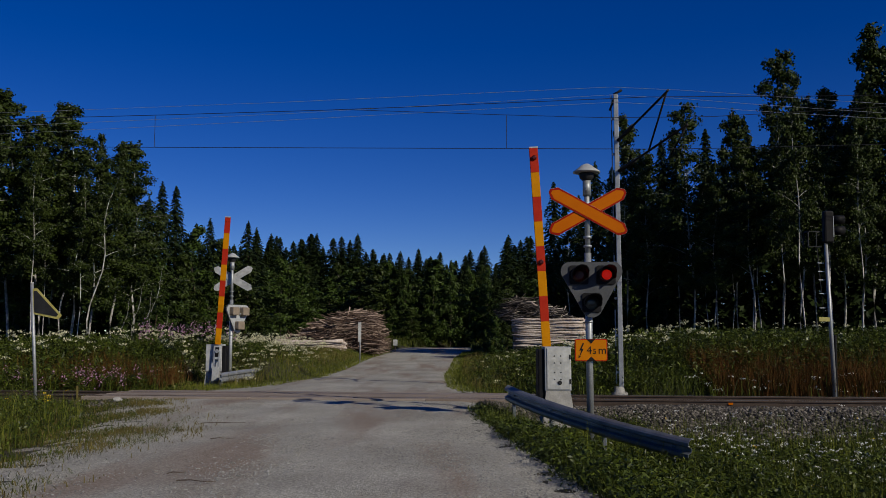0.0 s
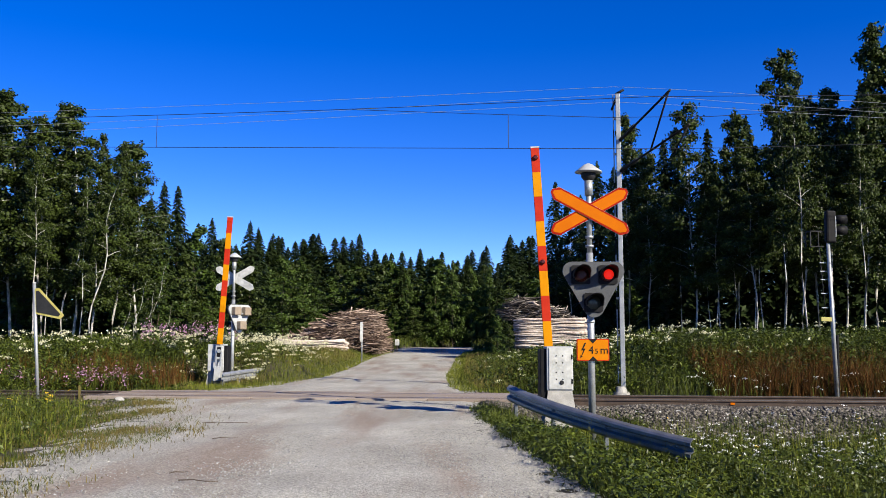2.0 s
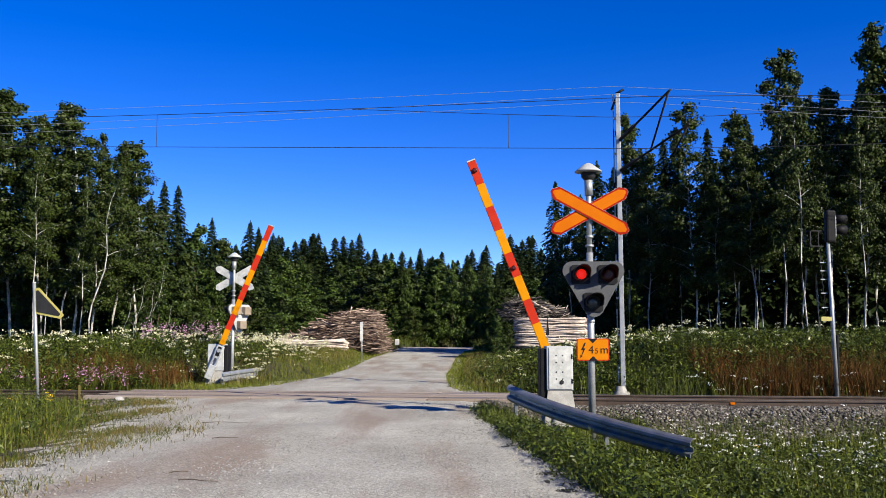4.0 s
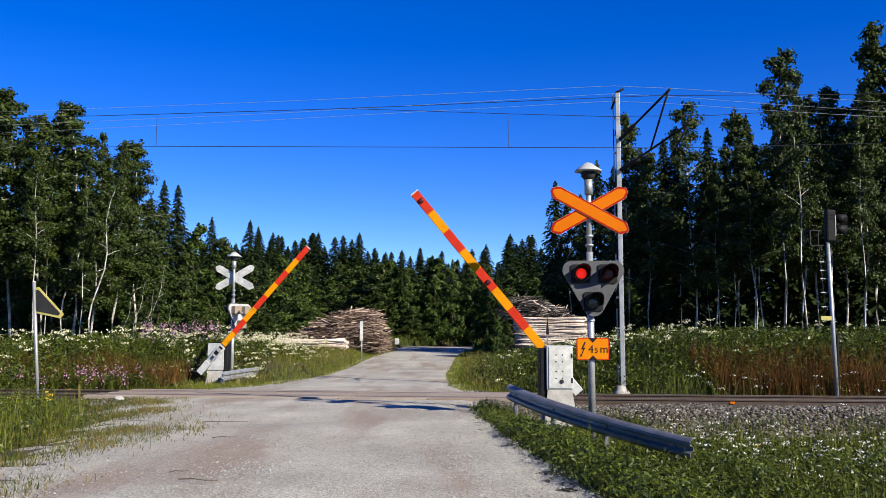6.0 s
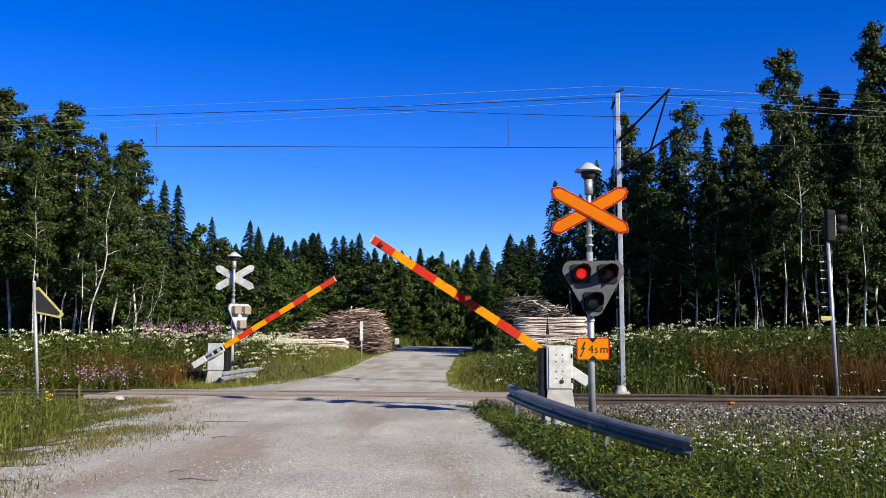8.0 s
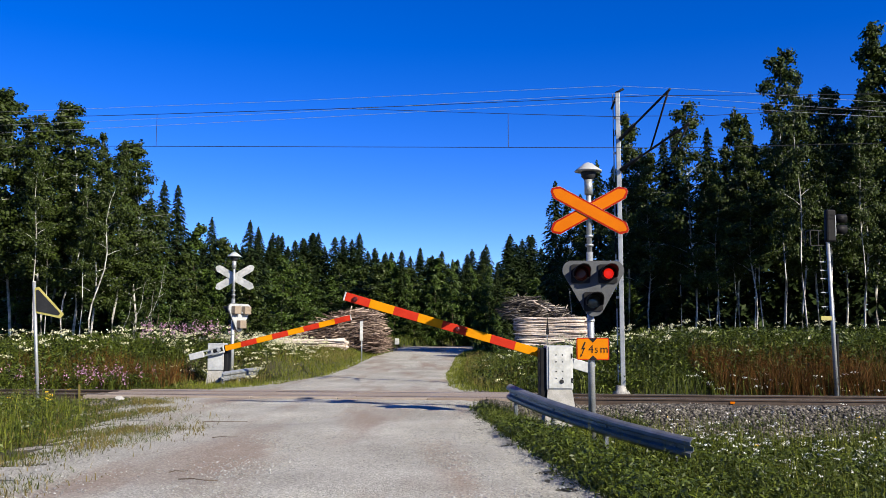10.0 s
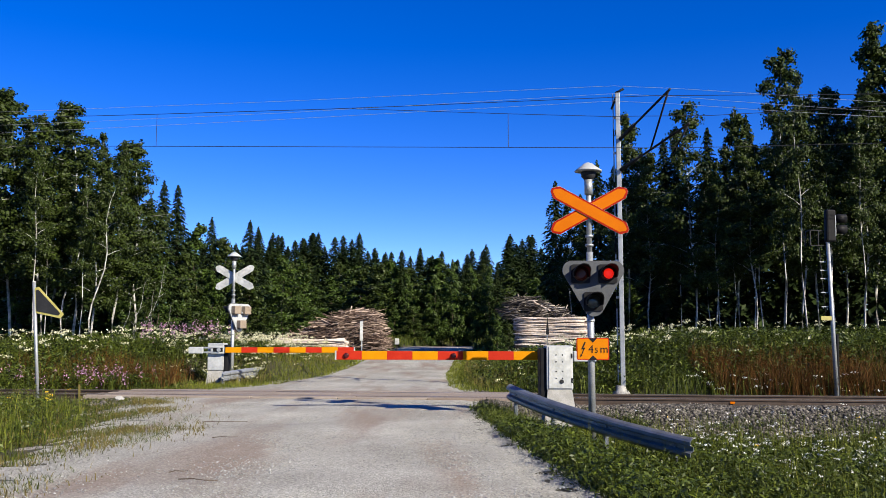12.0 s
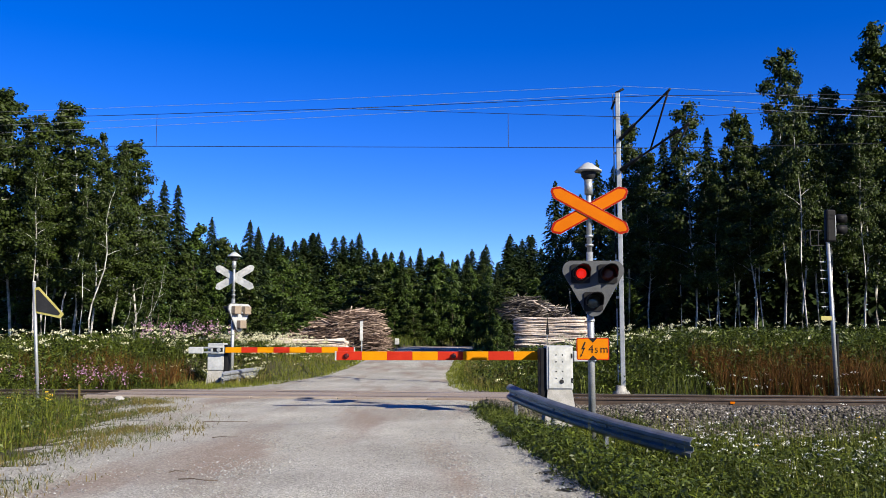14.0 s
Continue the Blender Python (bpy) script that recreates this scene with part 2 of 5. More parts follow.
def ground_z(x, y):
    x, y = np.asarray(x, float), np.asarray(y, float)
    s = track_s(x, y)
    right = smooth(-3, 0.5, x)
    near = -0.12 - 0.62 * right
    bank = 0.72 - 0.40 * right + 0.62 * smooth(3.5, 8.0, x)
    t = near + (-0.13 - near) * smooth(-3.3, -1.5, s)
    t = t + (bank + 0.13) * smooth(2.2, 8.0, s)
    t = t * (1 - smooth(40, 75, y)) + (0.75 + 0.004 * np.clip(y, 0, 600)) * smooth(40, 75, y)
    t = t + 0.04 * wave(x, y, 0.9) + 0.03 * wave(x, y, 2.3)
    k = smooth(0.0, 1.6, road_gap(x, y)) * smooth(0.9, 2.6, np.hypot(x + 6.8, (y - 28.0) / 1.5))
    return (road_z(y) - 0.04) * (1 - k) + t * k


def grid(name, xs, ys, zfun, material):
    X, Y = np.meshgrid(xs, ys)
    V = np.stack([X, Y, zfun(X, Y)], -1).reshape(-1, 3)
    i = np.arange((len(ys) - 1) * len(xs)).reshape(len(ys) - 1, len(xs))[:, :-1].ravel()
    F = np.stack([i, i + 1, i + 1 + len(xs), i + len(xs)], 1)
    return sheet_mesh(name, V, F, material, True)


gx = np.concatenate([[-2500, -900, -300, -140, -80], np.arange(-50, -15, 1.0), np.arange(-15, 16, 0.25), np.arange(16, 51, 1.0), [80, 140, 300, 900, 2500]])
gy = np.concatenate([[-2500, -600, -150, -50, -20], np.arange(-8, 36, 0.25), np.arange(36, 90, 1.0), [100, 120, 160, 250, 500, 1000, 2500]])
tagged(new("ground", grid("ground", gx, gy, ground_z, M_SOIL)), "grassy summer meadow soil around the crossing", "ground", kind="structure")

# gravel road: a crowned strip between wandering edges
ry = np.concatenate([np.arange(-40, 0, 1.0), np.arange(0, 36, 0.2), np.arange(36, 128, 1.0)])
rt = np.linspace(0, 1, 41)
RY, RT = np.meshgrid(ry, rt, indexing="ij")
RL = np.interp(RY, EDGE_Y, EDGE_L) + 0.12 * wave(RY, RY * 0.3, 1.7) + 0.07 * wave(RY, RY + 5, 5.1)
RR = np.interp(RY, EDGE_Y, EDGE_R) + 0.10 * wave(RY + 9, RY * 0.4, 1.9) + 0.06 * wave(RY + 3, RY, 5.7)
RL, RR = RL - 0.75 - 1.1 * (1 - smooth(19, 21, RY)), RR + 0.40
RX = RL + (RR - RL) * RT
RZ = road_z(RY) + 0.012 * wave(RX, RY, 1.3) + 0.006 * wave(RX, RY, 4.1)
RG = road_gap(RX, RY)
RZ = np.where(RG > -0.25, np.minimum(RZ, ground_z(RX, RY) + 0.012 - 0.016 * np.clip(RG, 0, 2) + 0.022 * wave(RX, RY, 6.3) + 0.015 * wave(RX, RY, 14.0)), RZ)
RZ = np.where(np.abs(track_s(RX, RY)) < 1.7, np.minimum(RZ, 0.0) - 0.01, RZ)
i0 = (np.arange(len(ry) - 1)[:, None] * 41 + np.arange(40)[None]).ravel()
tagged(new("road", sheet_mesh("road", np.stack([RX, RY, RZ], -1).reshape(-1, 3), np.stack([i0, i0 + 1, i0 + 42, i0 + 41], 1), M_ROAD, True)),
       "pale dusty gravel road crossing the railway track", "road", kind="structure")


def on_track(u, s, z=0.0):
    p = TC + TU * u + TN * s
    return Vector((p[0], p[1], z))


TRACK = Matrix.Translation((TC[0], TC[1], 0)) @ Matrix.Rotation(radians(TRACK_DEG), 4, "Z")

# ---- railway track ----
def rail():
    prof = [(-0.068, -0.17), (0.068, -0.17), (0.068, -0.155), (0.012, -0.135), (0.012, -0.045), (0.035, -0.035), (0.035, -0.004), (0.025, 0.0),
            (-0.025, 0.0), (-0.035, -0.004), (-0.035, -0.035), (-0.012, -0.045), (-0.012, -0.135), (-0.068, -0.155)]
    bm = B()
    a = [bm.verts.new((-70, y, z)) for y, z in prof]
    b = [bm.verts.new((70, y, z)) for y, z in prof]
    k = len(prof)
    for i in range(k):
        bm.faces.new((a[i], b[i], b[(i + 1) % k], a[(i + 1) % k]))
    bmesh.ops.recalc_face_normals(bm, faces=bm.faces)
    return bm


railway = thing("railway_track", TRACK, "single railway track of rusty steel rails on concrete sleepers", "railway track")
railway["kind"] = "structure"
for s in (-0.75, 0.75):
    r = part("rail", rail(), M_RAIL, railway, "rusty steel rail with a worn head")
    r.location = (0, s, 0.03)
    c = part("rail_head", box(B(), 0, 0, 0.001, 140, 0.05, 0.004), M_HEAD, r, "shiny worn running surface")
sl = part("sleeper", box(B(), 0, 0, -0.245, 0.26, 2.5, 0.2, 0.02), M_SLEEPER, railway)
for k in range(-33, 34):
    if k:
        c = sl.copy()
        scene.collection.objects.link(c)
        c.location = (k * 0.6, 0, 0)

# crossing planks between and beside the rails
plank_n = 0
for row, (s0, s1) in enumerate([(-1.30, -1.07), (-1.06, -0.83), (-0.66, -0.40), (-0.39, -0.13), (-0.12, 0.12), (0.13, 0.39), (0.40, 0.66), (0.83, 1.06), (1.07, 1.30)]):
    for u0 in np.arange(-8.6, 1.9, 2.1):
        a = u0 + 0.35 * (row % 2)
        p = part("plank", box(B(), 0, 0, 0, 2.08, s1 - s0, 0.10, 0.012), M_PLANK, railway)
        p.location = (a + 1.05, (s0 + s1) / 2, -0.02 + 0.004 * math.sin(plank_n * 2.1))
        plank_n += 1


def ballast_z(X, Y):
    return ground_z(X, Y) + 0.03


rng = np.random.default_rng(7)


def stones(name, P, size, material):
    """Loose stones: jittered octahedra at the places P."""
    n = len(P)
    base = np.array([[1, 0, 0], [0, 1, 0], [-1, 0, 0], [0, -1, 0], [0, 0, 1], [0, 0, -1]], float)
    F = np.array([[0, 1, 4], [1, 2, 4], [2, 3, 4], [3, 0, 4], [1, 0, 5], [2, 1, 5], [3, 2, 5], [0, 3, 5]])
    V = base[None] * (0.65 + 0.7 * rng.random((n, 6, 1)))
    a = rng.random(n) * 6.283
    c, s = np.cos(a)[:, None], np.sin(a)[:, None]
    x, y = V[..., 0] * c - V[..., 1] * s, V[..., 0] * s + V[..., 1] * c
    tilt = rng.normal(0, 0.5, (n, 1))
    V = np.stack([x, y * np.cos(tilt) - V[..., 2] * np.sin(tilt), y * np.sin(tilt) + V[..., 2] * np.cos(tilt)], -1)
    V = V * size[:, None, None] * np.array([1, 0.85, 0.7]) + P[:, None]
    return sheet_mesh(name, V.reshape(-1, 3), (F[None] + 6 * np.arange(n)[:, None, None]).reshape(-1, 3), material)


def scatter(n, x0, x1, y0, y1):
    return rng.uniform(x0, x1, n), rng.uniform(y0, y1, n)


bu, bs = np.linspace(-34, 34, 137), np.linspace(-3.3, 2.4, 24)
BU, BS = np.meshgrid(bu, bs)
BX, BY = TC[0] + BU * TU[0] + BS * TN[0], TC[1] + BU * TU[1] + BS * TN[1]
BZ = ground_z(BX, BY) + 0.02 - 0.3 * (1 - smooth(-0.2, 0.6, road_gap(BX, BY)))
bi = (np.arange(23)[:, None] * 137 + np.arange(136)[None]).ravel()
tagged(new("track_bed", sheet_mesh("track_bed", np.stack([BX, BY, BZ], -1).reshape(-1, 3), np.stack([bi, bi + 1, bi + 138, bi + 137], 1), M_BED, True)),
       "gravelly track bed darkened for the shade between ballast stones", "track bed", kind="structure")
u = np.concatenate([rng.uniform(-32, 32, 26000), rng.uniform(0.5, 16, 22000)])
s = np.concatenate([rng.uniform(-3.5, 2.3, 26000), rng.uniform(-3.4, -0.85, 22000)])
P = TC[None] + u[:, None] * TU + s[:, None] * TN
ok = (road_gap(P[:, 0], P[:, 1]) > 0.15) & (np.abs(np.abs(s) - 0.75) > 0.1)
P = P[ok]
tagged(new("ballast", stones("ballast", np.column_stack([P, ground_z(P[:, 0], P[:, 1]) + 0.03]), rng.uniform(0.022, 0.060, len(P)), M_BALLAST)),
       "grey-brown crushed stone ballast beside the rails", "ballast", kind="stuff")

x, y = scatter(64000, -8, 2.2, 6.5, 20)
g = road_gap(x, y)
wheel = np.minimum(np.abs(x + 0.9 + 0.02 * y), np.abs(x + 2.8 + 0.03 * y))
ok = (g < 0.35) & (rng.random(len(x)) < 0.15 + 0.85 * smooth(0.25, 0.9, wheel)) & (np.abs(track_s(x, y)) > 1.5)
x, y = x[ok], y[ok]
zz = np.where(road_gap(x, y) < 0, road_z(y), ground_z(x, y) + 0.01)
tagged(new("loose_gravel", stones("loose_gravel", np.column_stack([x, y, zz]), rng.uniform(0.004, 0.013, len(x)) * np.where(rng.random(len(x)) < 0.03, 1.8, 1), M_STONE)),
       "loose pale crushed gravel scattered over the road", "gravel", kind="stuff")


# ---- boom barriers ----
BOOM = 4.17
booms = []


def barrier(m, group, label):
    t = thing("crossing_barrier", m, label, "barrier", group)
    # machine housing on a flared foot; the boom swings in a plane behind it
    bm = B()
    lo = [bm.verts.new(v) for v in ((-0.30, -0.30, -0.25), (0.34, -0.30, -0.25), (0.34, 0.28, -0.25), (-0.30, 0.28, -0.25))]
    hi = [bm.verts.new(v) for v in ((-0.22, -0.24, 0.42), (0.24, -0.24, 0.42), (0.24, 0.22, 0.42), (-0.22, 0.22, 0.42))]
    bm.faces.new(lo[::-1])
    bm.faces.new(hi)
    for i in range(4):
        bm.faces.new((lo[i], lo[(i + 1) % 4], hi[(i + 1) % 4], hi[i]))
    part("foot", bm, M_CONC, t, "pale flared concrete foot")
    part("housing", box(B(), 0.01, 0, 0.84, 0.50, 0.50, 0.83, 0.015), M_GREY, t, "pale grey steel machine housing")
    d = part("door", box(B(), 0.02, -0.258, 0.84, 0.44, 0.016, 0.78, 0.006), M_WHITE, t, "white riveted service door")
    for k in range(4):
        for sx in (-0.06, 0.06):
            part("rivet", lathe(B(), [(0.013, 0), (0.013, 0.004), (0.006, 0.008)], 10, pose(sx, -0.267, 1.08 - 0.13 * k - 0.05 * (k > 1), 90)), M_PLATE, d)
    part("lock", lathe(B(), [(0.04, 0), (0.04, 0.012), (0.03, 0.016)], 16, pose(0.04, -0.266, 0.58, 90)), M_PLATE, d, "round dark lock")
    for z in (1.06, 0.60):
        part("hinge", box(B(), 0.235, -0.265, z, 0.03, 0.02, 0.09, 0.004), M_BLACK, d)
    # black panel paints in the shade on the housing side turned from the sun
    part("shaded_side", box(B(), -0.30, 0.02, 0.66, 0.12, 0.44, 1.1, 0.02), M_BLACK, t, "black panel standing in for the shaded side of the housing")
    part("axle", tube(B(), (-0.12, 0.2, 1.05), (-0.12, 0.42, 1.05), 0.06), M_GALV, t)
    boom = part("boom", box(B(), 0.03, 0, 0, 0.3, 0.03, 0.12, 0.01), M_BLACK, t, "red and yellow striped barrier boom")
    seg = (BOOM - 0.2) / 8
    for k in range(8):
        x0 = -0.2 - seg * k
        part("stripe", box(B(), x0 - seg / 2, -0.02, 0, seg, 0.055, 0.17, 0.006), M_YEL if k % 2 == 0 else M_RED, boom,
             "yellow reflective stripe" if k % 2 == 0 else "red reflective stripe")
    part("end_cap", box(B(), -BOOM - 0.015, -0.02, 0, 0.03, 0.06, 0.18, 0.006), M_WHITE, boom, "white tip")
    for x0 in (-BOOM + 0.2, -BOOM + 2.3):
        lamp = part("boom_lamp", lathe(B(), [(0.05, 0), (0.05, 0.03), (0.03, 0.05)], 16, pose(x0, -0.048, 0.0, 90)), M_LENS, boom, "small dark red boom lamp")
    for sz in (-0.07, 0.07):
        part("weight_arm", box(B(), 0.35, 0.0, sz, 0.7, 0.02, 0.05, 0.004), M_GALV, boom)
    part("counterweight", box(B(), 0.70, 0, -0.01, 0.44, 0.16, 0.20, 0.012), M_GREY, boom, "pale grey counterweight block")
    part("hub", box(B(), 0.05, -0.03, 0, 0.42, 0.06, 0.24, 0.02), M_GREY, boom, "grey hub plate")
    booms.append(boom)
    return t


near_barrier = barrier(pose(2.20, 17.15, 0), "crossing barriers", "white barrier machine with blackened shaded side and striped boom beside gravel")
far_barrier = barrier(pose(-7.05, 27.95, -0.02, 0, 0, 180), "crossing barriers", "grey barrier machine with a striped boom in flowering verge")


# ---- road signals ----
def arm_pts(length, width, tip=0.10):
    a, b = length / 2, width / 2
    return [(-a, 0.25 * b), (-a, -b * 0.25), (-a + tip, -b), (a - tip, -b), (a, -0.25 * b), (a, 0.25 * b), (a - tip, b), (-a + tip, b)]


def rounded(pts, r, n=6):
    """The outline pts with round corners."""
    out = []
    for i, p in enumerate(pts):
        p, a, b = Vector(p), Vector(pts[i - 1]), Vector(pts[(i + 1) % len(pts)])
        va, vb = (a - p).normalized(), (b - p).normalized()
        ang = va.angle(vb) / 2
        d = r / math.tan(ang)
        c = p + (va + vb).normalized() * (r / math.sin(ang))
        s0, s1 = p + va * d - c, p + vb * d - c
        for k in range(n + 1):
            v = s0.lerp(s1, k / n).normalized() * r + c
            out.append((v.x, v.y))
    return out


def hull(circles, n=48):
    """The outline of a band stretched round circles."""
    out = []
    for k in range(n):
        d = Vector((math.cos(6.2832 * k / n), math.sin(6.2832 * k / n)))
        x, z, r = max(circles, key=lambda c: c[0] * d.x + c[1] * d.y + c[2])
        p = (x + r * d.x, z + r * d.y)
        if not out or (Vector(p) - Vector(out[-1])).length > 1e-4:
            out.append(p)
    return out


lamps = []


def letters(text, x, z, size, parent, y=-0.06):
    cu = bpy.data.curves.new("letter", "FONT")
    cu.body, cu.size, cu.extrude = text, size, 0.002
    tmp = new("letter", cu)
    me = bpy.data.meshes.new_from_object(tmp.evaluated_get(bpy.context.evaluated_depsgraph_get()))
    bpy.data.objects.remove(tmp)
    me.materials.clear()
    me.materials.append(M_BLACK)
    ob = new("lettering", me)
    ob.parent = parent
    ob.matrix_basis = pose(x, y, z, 90)
    return ob


def signal(m, group, label, sign, turn=0.0, shift=0.0):
    t = thing("crossing_signal", m, label, "road signal", group)
    part("pole", tube(tube(B(), (0, 0, -0.4), (0, 0, 2.9), 0.062, 0.060, 16), (0, 0, 2.9), (0, 0, 4.2), 0.048, 0.045, 16), M_GALV, t, "galvanised steel pole")
    part("bracket", box(B(), 0.1 + shift / 2, -0.08, 2.42, abs(shift) + 0.12, 0.05, 0.06, 0.01), M_GALV, t)
    for z in (3.02, 3.18, 1.70):
        part("clamp", tube(B(), (0, 0, z - 0.02), (0, 0, z + 0.02), 0.072, seg=16), M_GALV, t)
    bell = part("bell", lathe(B(), [(0.06, 4.18), (0.085, 4.20), (0.125, 4.25), (0.135, 4.32), (0.10, 4.35)]), M_PLATE, t, "dark warning bell")
    part("bell_neck", tube(B(), (0, 0, 3.92), (0, 0, 4.21), 0.072, seg=20), M_GALV, bell)
    part("bell_hood", lathe(B(), [(0.19, 4.325), (0.243, 4.338), (0.238, 4.352), (0.15, 4.415), (0.085, 4.47), (0.03, 4.495)]), M_GREY, bell, "pale weathered bell hood")
    # crossed arms
    for k, ang in enumerate((28.8, -28.8)):
        r = Matrix.Translation((0, 0, 3.63)) @ Matrix.Rotation(radians(ang), 4, "Y")
        y = -0.095 + 0.02 * k
        arm = part("cross_arm", prism(B(), arm_pts(1.535, 0.245), y, y + 0.012, r), M_WHITE, t, "signal arm with a pale metal back")
        part("arm_border", prism(B(), arm_pts(1.53, 0.24), y - 0.004, y - 0.0005, r), M_EDGE, arm, "red border")
        part("arm_face", prism(B(), arm_pts(1.45, 0.182), y - 0.007, y - 0.0045, r), M_ORA, arm, "orange reflective face")
    # three-lamp head on a rounded triangular plate
    head = part("backplate", prism(B(), hull([(-0.37, 2.57, 0.165), (0.37, 2.57, 0.165), (0.0, 1.95, 0.18)]), -0.16, -0.13), M_BOARD, t, "dark grey rounded triangular backplate")
    head.location, head.rotation_euler = (0.035 + shift, 0, 0), (0, 0, radians(turn))
    part("plate_back", prism(B(), hull([(-0.36, 2.57, 0.15), (0.36, 2.57, 0.15), (0.0, 1.95, 0.165)]), -0.128, -0.115), M_GREY, head, "pale grey back of the plate")
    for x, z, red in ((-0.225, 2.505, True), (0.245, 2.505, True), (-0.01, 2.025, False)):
        h = part("lamp_housing", box(B(), x, -0.03, z, 0.30, 0.2, 0.28, 0.03), M_BEIGE, head, "beige lamp case on the back")
        part("bezel", prism(B(), rounded([(x - 0.165, z - 0.165), (x + 0.165, z - 0.165), (x + 0.165, z + 0.165), (x - 0.165, z + 0.165)], 0.04), -0.185, -0.161), M_BLACK, head)
        hb = B()
        ring = []
        for k in range(15):
            a = radians(-25 + 230 * k / 14)
            ring.append([hb.verts.new((x + rr * math.cos(a), yy, z + rr * math.sin(a))) for rr, yy in
                         ((0.145, -0.185), (0.150, -0.185 - 0.45 * max(0.25, math.sin(min(max(a, 0.2), 2.94)) ** 0.5)), (0.138, -0.185 - 0.45 * max(0.25, math.sin(min(max(a, 0.2), 2.94)) ** 0.5)), (0.133, -0.185))])
        for a, b in zip(ring, ring[1:]):
            for k in range(4):
                hb.faces.new((a[k], a[(k + 1) % 4], b[(k + 1) % 4], b[k]))
        bmesh.ops.recalc_face_normals(hb, faces=hb.faces)
        part("hood", hb, M_BLACK, head, "black lamp hood")
        part("lens", lathe(B(), [(0.125, 0), (0.12, 0.008), (0.08, 0.018), (0.02, 0.022)], 24, pose(x, -0.186, z, 90)), M_LENS if red else M_CLEAR, head)
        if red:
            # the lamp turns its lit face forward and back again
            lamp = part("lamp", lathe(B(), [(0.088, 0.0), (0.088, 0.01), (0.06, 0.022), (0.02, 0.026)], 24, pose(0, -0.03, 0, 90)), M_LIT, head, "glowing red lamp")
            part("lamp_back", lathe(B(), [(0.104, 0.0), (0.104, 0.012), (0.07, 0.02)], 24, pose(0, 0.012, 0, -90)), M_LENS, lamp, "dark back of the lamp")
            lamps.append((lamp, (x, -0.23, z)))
    if sign:
        s = part("height_sign", prism(B(), rounded([(-0.265, 1.02), (0.295, 1.02), (0.295, 1.40), (-0.265, 1.40)], 0.03), -0.09, -0.08), M_RED, t, "orange overhead line height sign with red edge")
        part("sign_face", prism(B(), rounded([(-0.250, 1.035), (0.280, 1.035), (0.280, 1.385), (-0.250, 1.385)], 0.025), -0.094, -0.0905), M_SIGN, s)
        part("arrow", prism(B(), [(-0.06, 1.395), (0.09, 1.395), (0.015, 1.32)], -0.098, -0.0945), M_BLACK, s)
        part("arrow", prism(B(), [(-0.06, 1.025), (0.09, 1.025), (0.015, 1.10)], -0.098, -0.0945), M_BLACK, s)
        part("lightning", prism(B(), [(-0.13, 1.33), (-0.19, 1.20), (-0.155, 1.205), (-0.19, 1.10), (-0.20, 1.125), (-0.205, 1.07), (-0.165, 1.10), (-0.178, 1.108), (-0.115, 1.235), (-0.15, 1.23), (-0.105, 1.33)],
                                -0.098, -0.0945), M_BLACK, s)
        letters("4", -0.065, 1.145, 0.19, s, -0.096)
        letters("5", 0.045, 1.145, 0.125, s, -0.096)
        letters("m", 0.135, 1.145, 0.19, s, -0.096)
    return t


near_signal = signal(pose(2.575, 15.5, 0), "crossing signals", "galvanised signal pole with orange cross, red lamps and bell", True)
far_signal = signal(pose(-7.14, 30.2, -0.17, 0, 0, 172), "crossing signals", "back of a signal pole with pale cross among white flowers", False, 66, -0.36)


# ---- crash barriers ----
def guard_rail(p0, p1, p2, posts, label, material):
    """A W-beam through three places (beam centre), with posts."""
    t = thing("guard_rail", Matrix(), label, "guard rail")
    prof = [(0.0, -0.155), (0.045, -0.13), (0.075, -0.10), (0.075, -0.055), (0.01, -0.025), (0.01, 0.025), (0.075, 0.055), (0.075, 0.10), (0.045, 0.13), (0.0, 0.155)]
    bm = B()
    rows = []
    for k in range(25):
        a = k / 24
        p = Vector(p0) * (1 - a) ** 2 + Vector(p1) * 2 * a * (1 - a) + Vector(p2) * a * a
        d = ((Vector(p1) - Vector(p0)) * (1 - a) + (Vector(p2) - Vector(p1)) * a)
        side = Vector((d.y, -d.x, 0)).normalized()
        if side.y > 0:
            side = -side
        rows.append([bm.verts.new(p + side * (o + th) + Vector((0, 0, z))) for th in (0, -0.008) for o, z in (prof if th == 0 else prof[::-1])])
    for a, b in zip(rows, rows[1:]):
        for i in range(20):
            bm.faces.new((a[i], b[i], b[(i + 1) % 20], a[(i + 1) % 20]))
    bm.faces.new(rows[0])
    bm.faces.new(rows[-1][::-1])
    bmesh.ops.recalc_face_normals(bm, faces=bm.faces)
    part("beam", bm, material, t, "blue-grey corrugated steel beam")
    for a in posts:
        p = Vector(p0) * (1 - a) ** 2 + Vector(p1) * 2 * a * (1 - a) + Vector(p2) * a * a
        z0 = float(ground_z(p.x, p.y)) - 0.3
        part("post", box(B(), p.x, p.y + 0.07, (p.z + 0.1 + z0) / 2, 0.06, 0.12, p.z + 0.1 - z0, 0.008), material, t)
        part("bolt", lathe(B(), [(0.02, 0), (0.02, 0.01), (0.012, 0.016)], 10, pose(p.x, p.y - 0.03, p.z, 90)), material, t)
    return t


guard_rail((1.24, 16.6, 0.40), (2.03, 15.1, 0.07), (3.48, 12.5, -0.14), (0.06, 0.36, 0.66, 0.94), "blue-grey steel guard rail sinking into the weeds", M_GUARD)
guard_rail((-6.68, 26.9, 0.22), (-6.55, 28.2, 0.25), (-6.25, 30.6, 0.26), (0.06, 0.5, 0.94), "weathered steel guard rail beside a barrier machine", M_GALV)


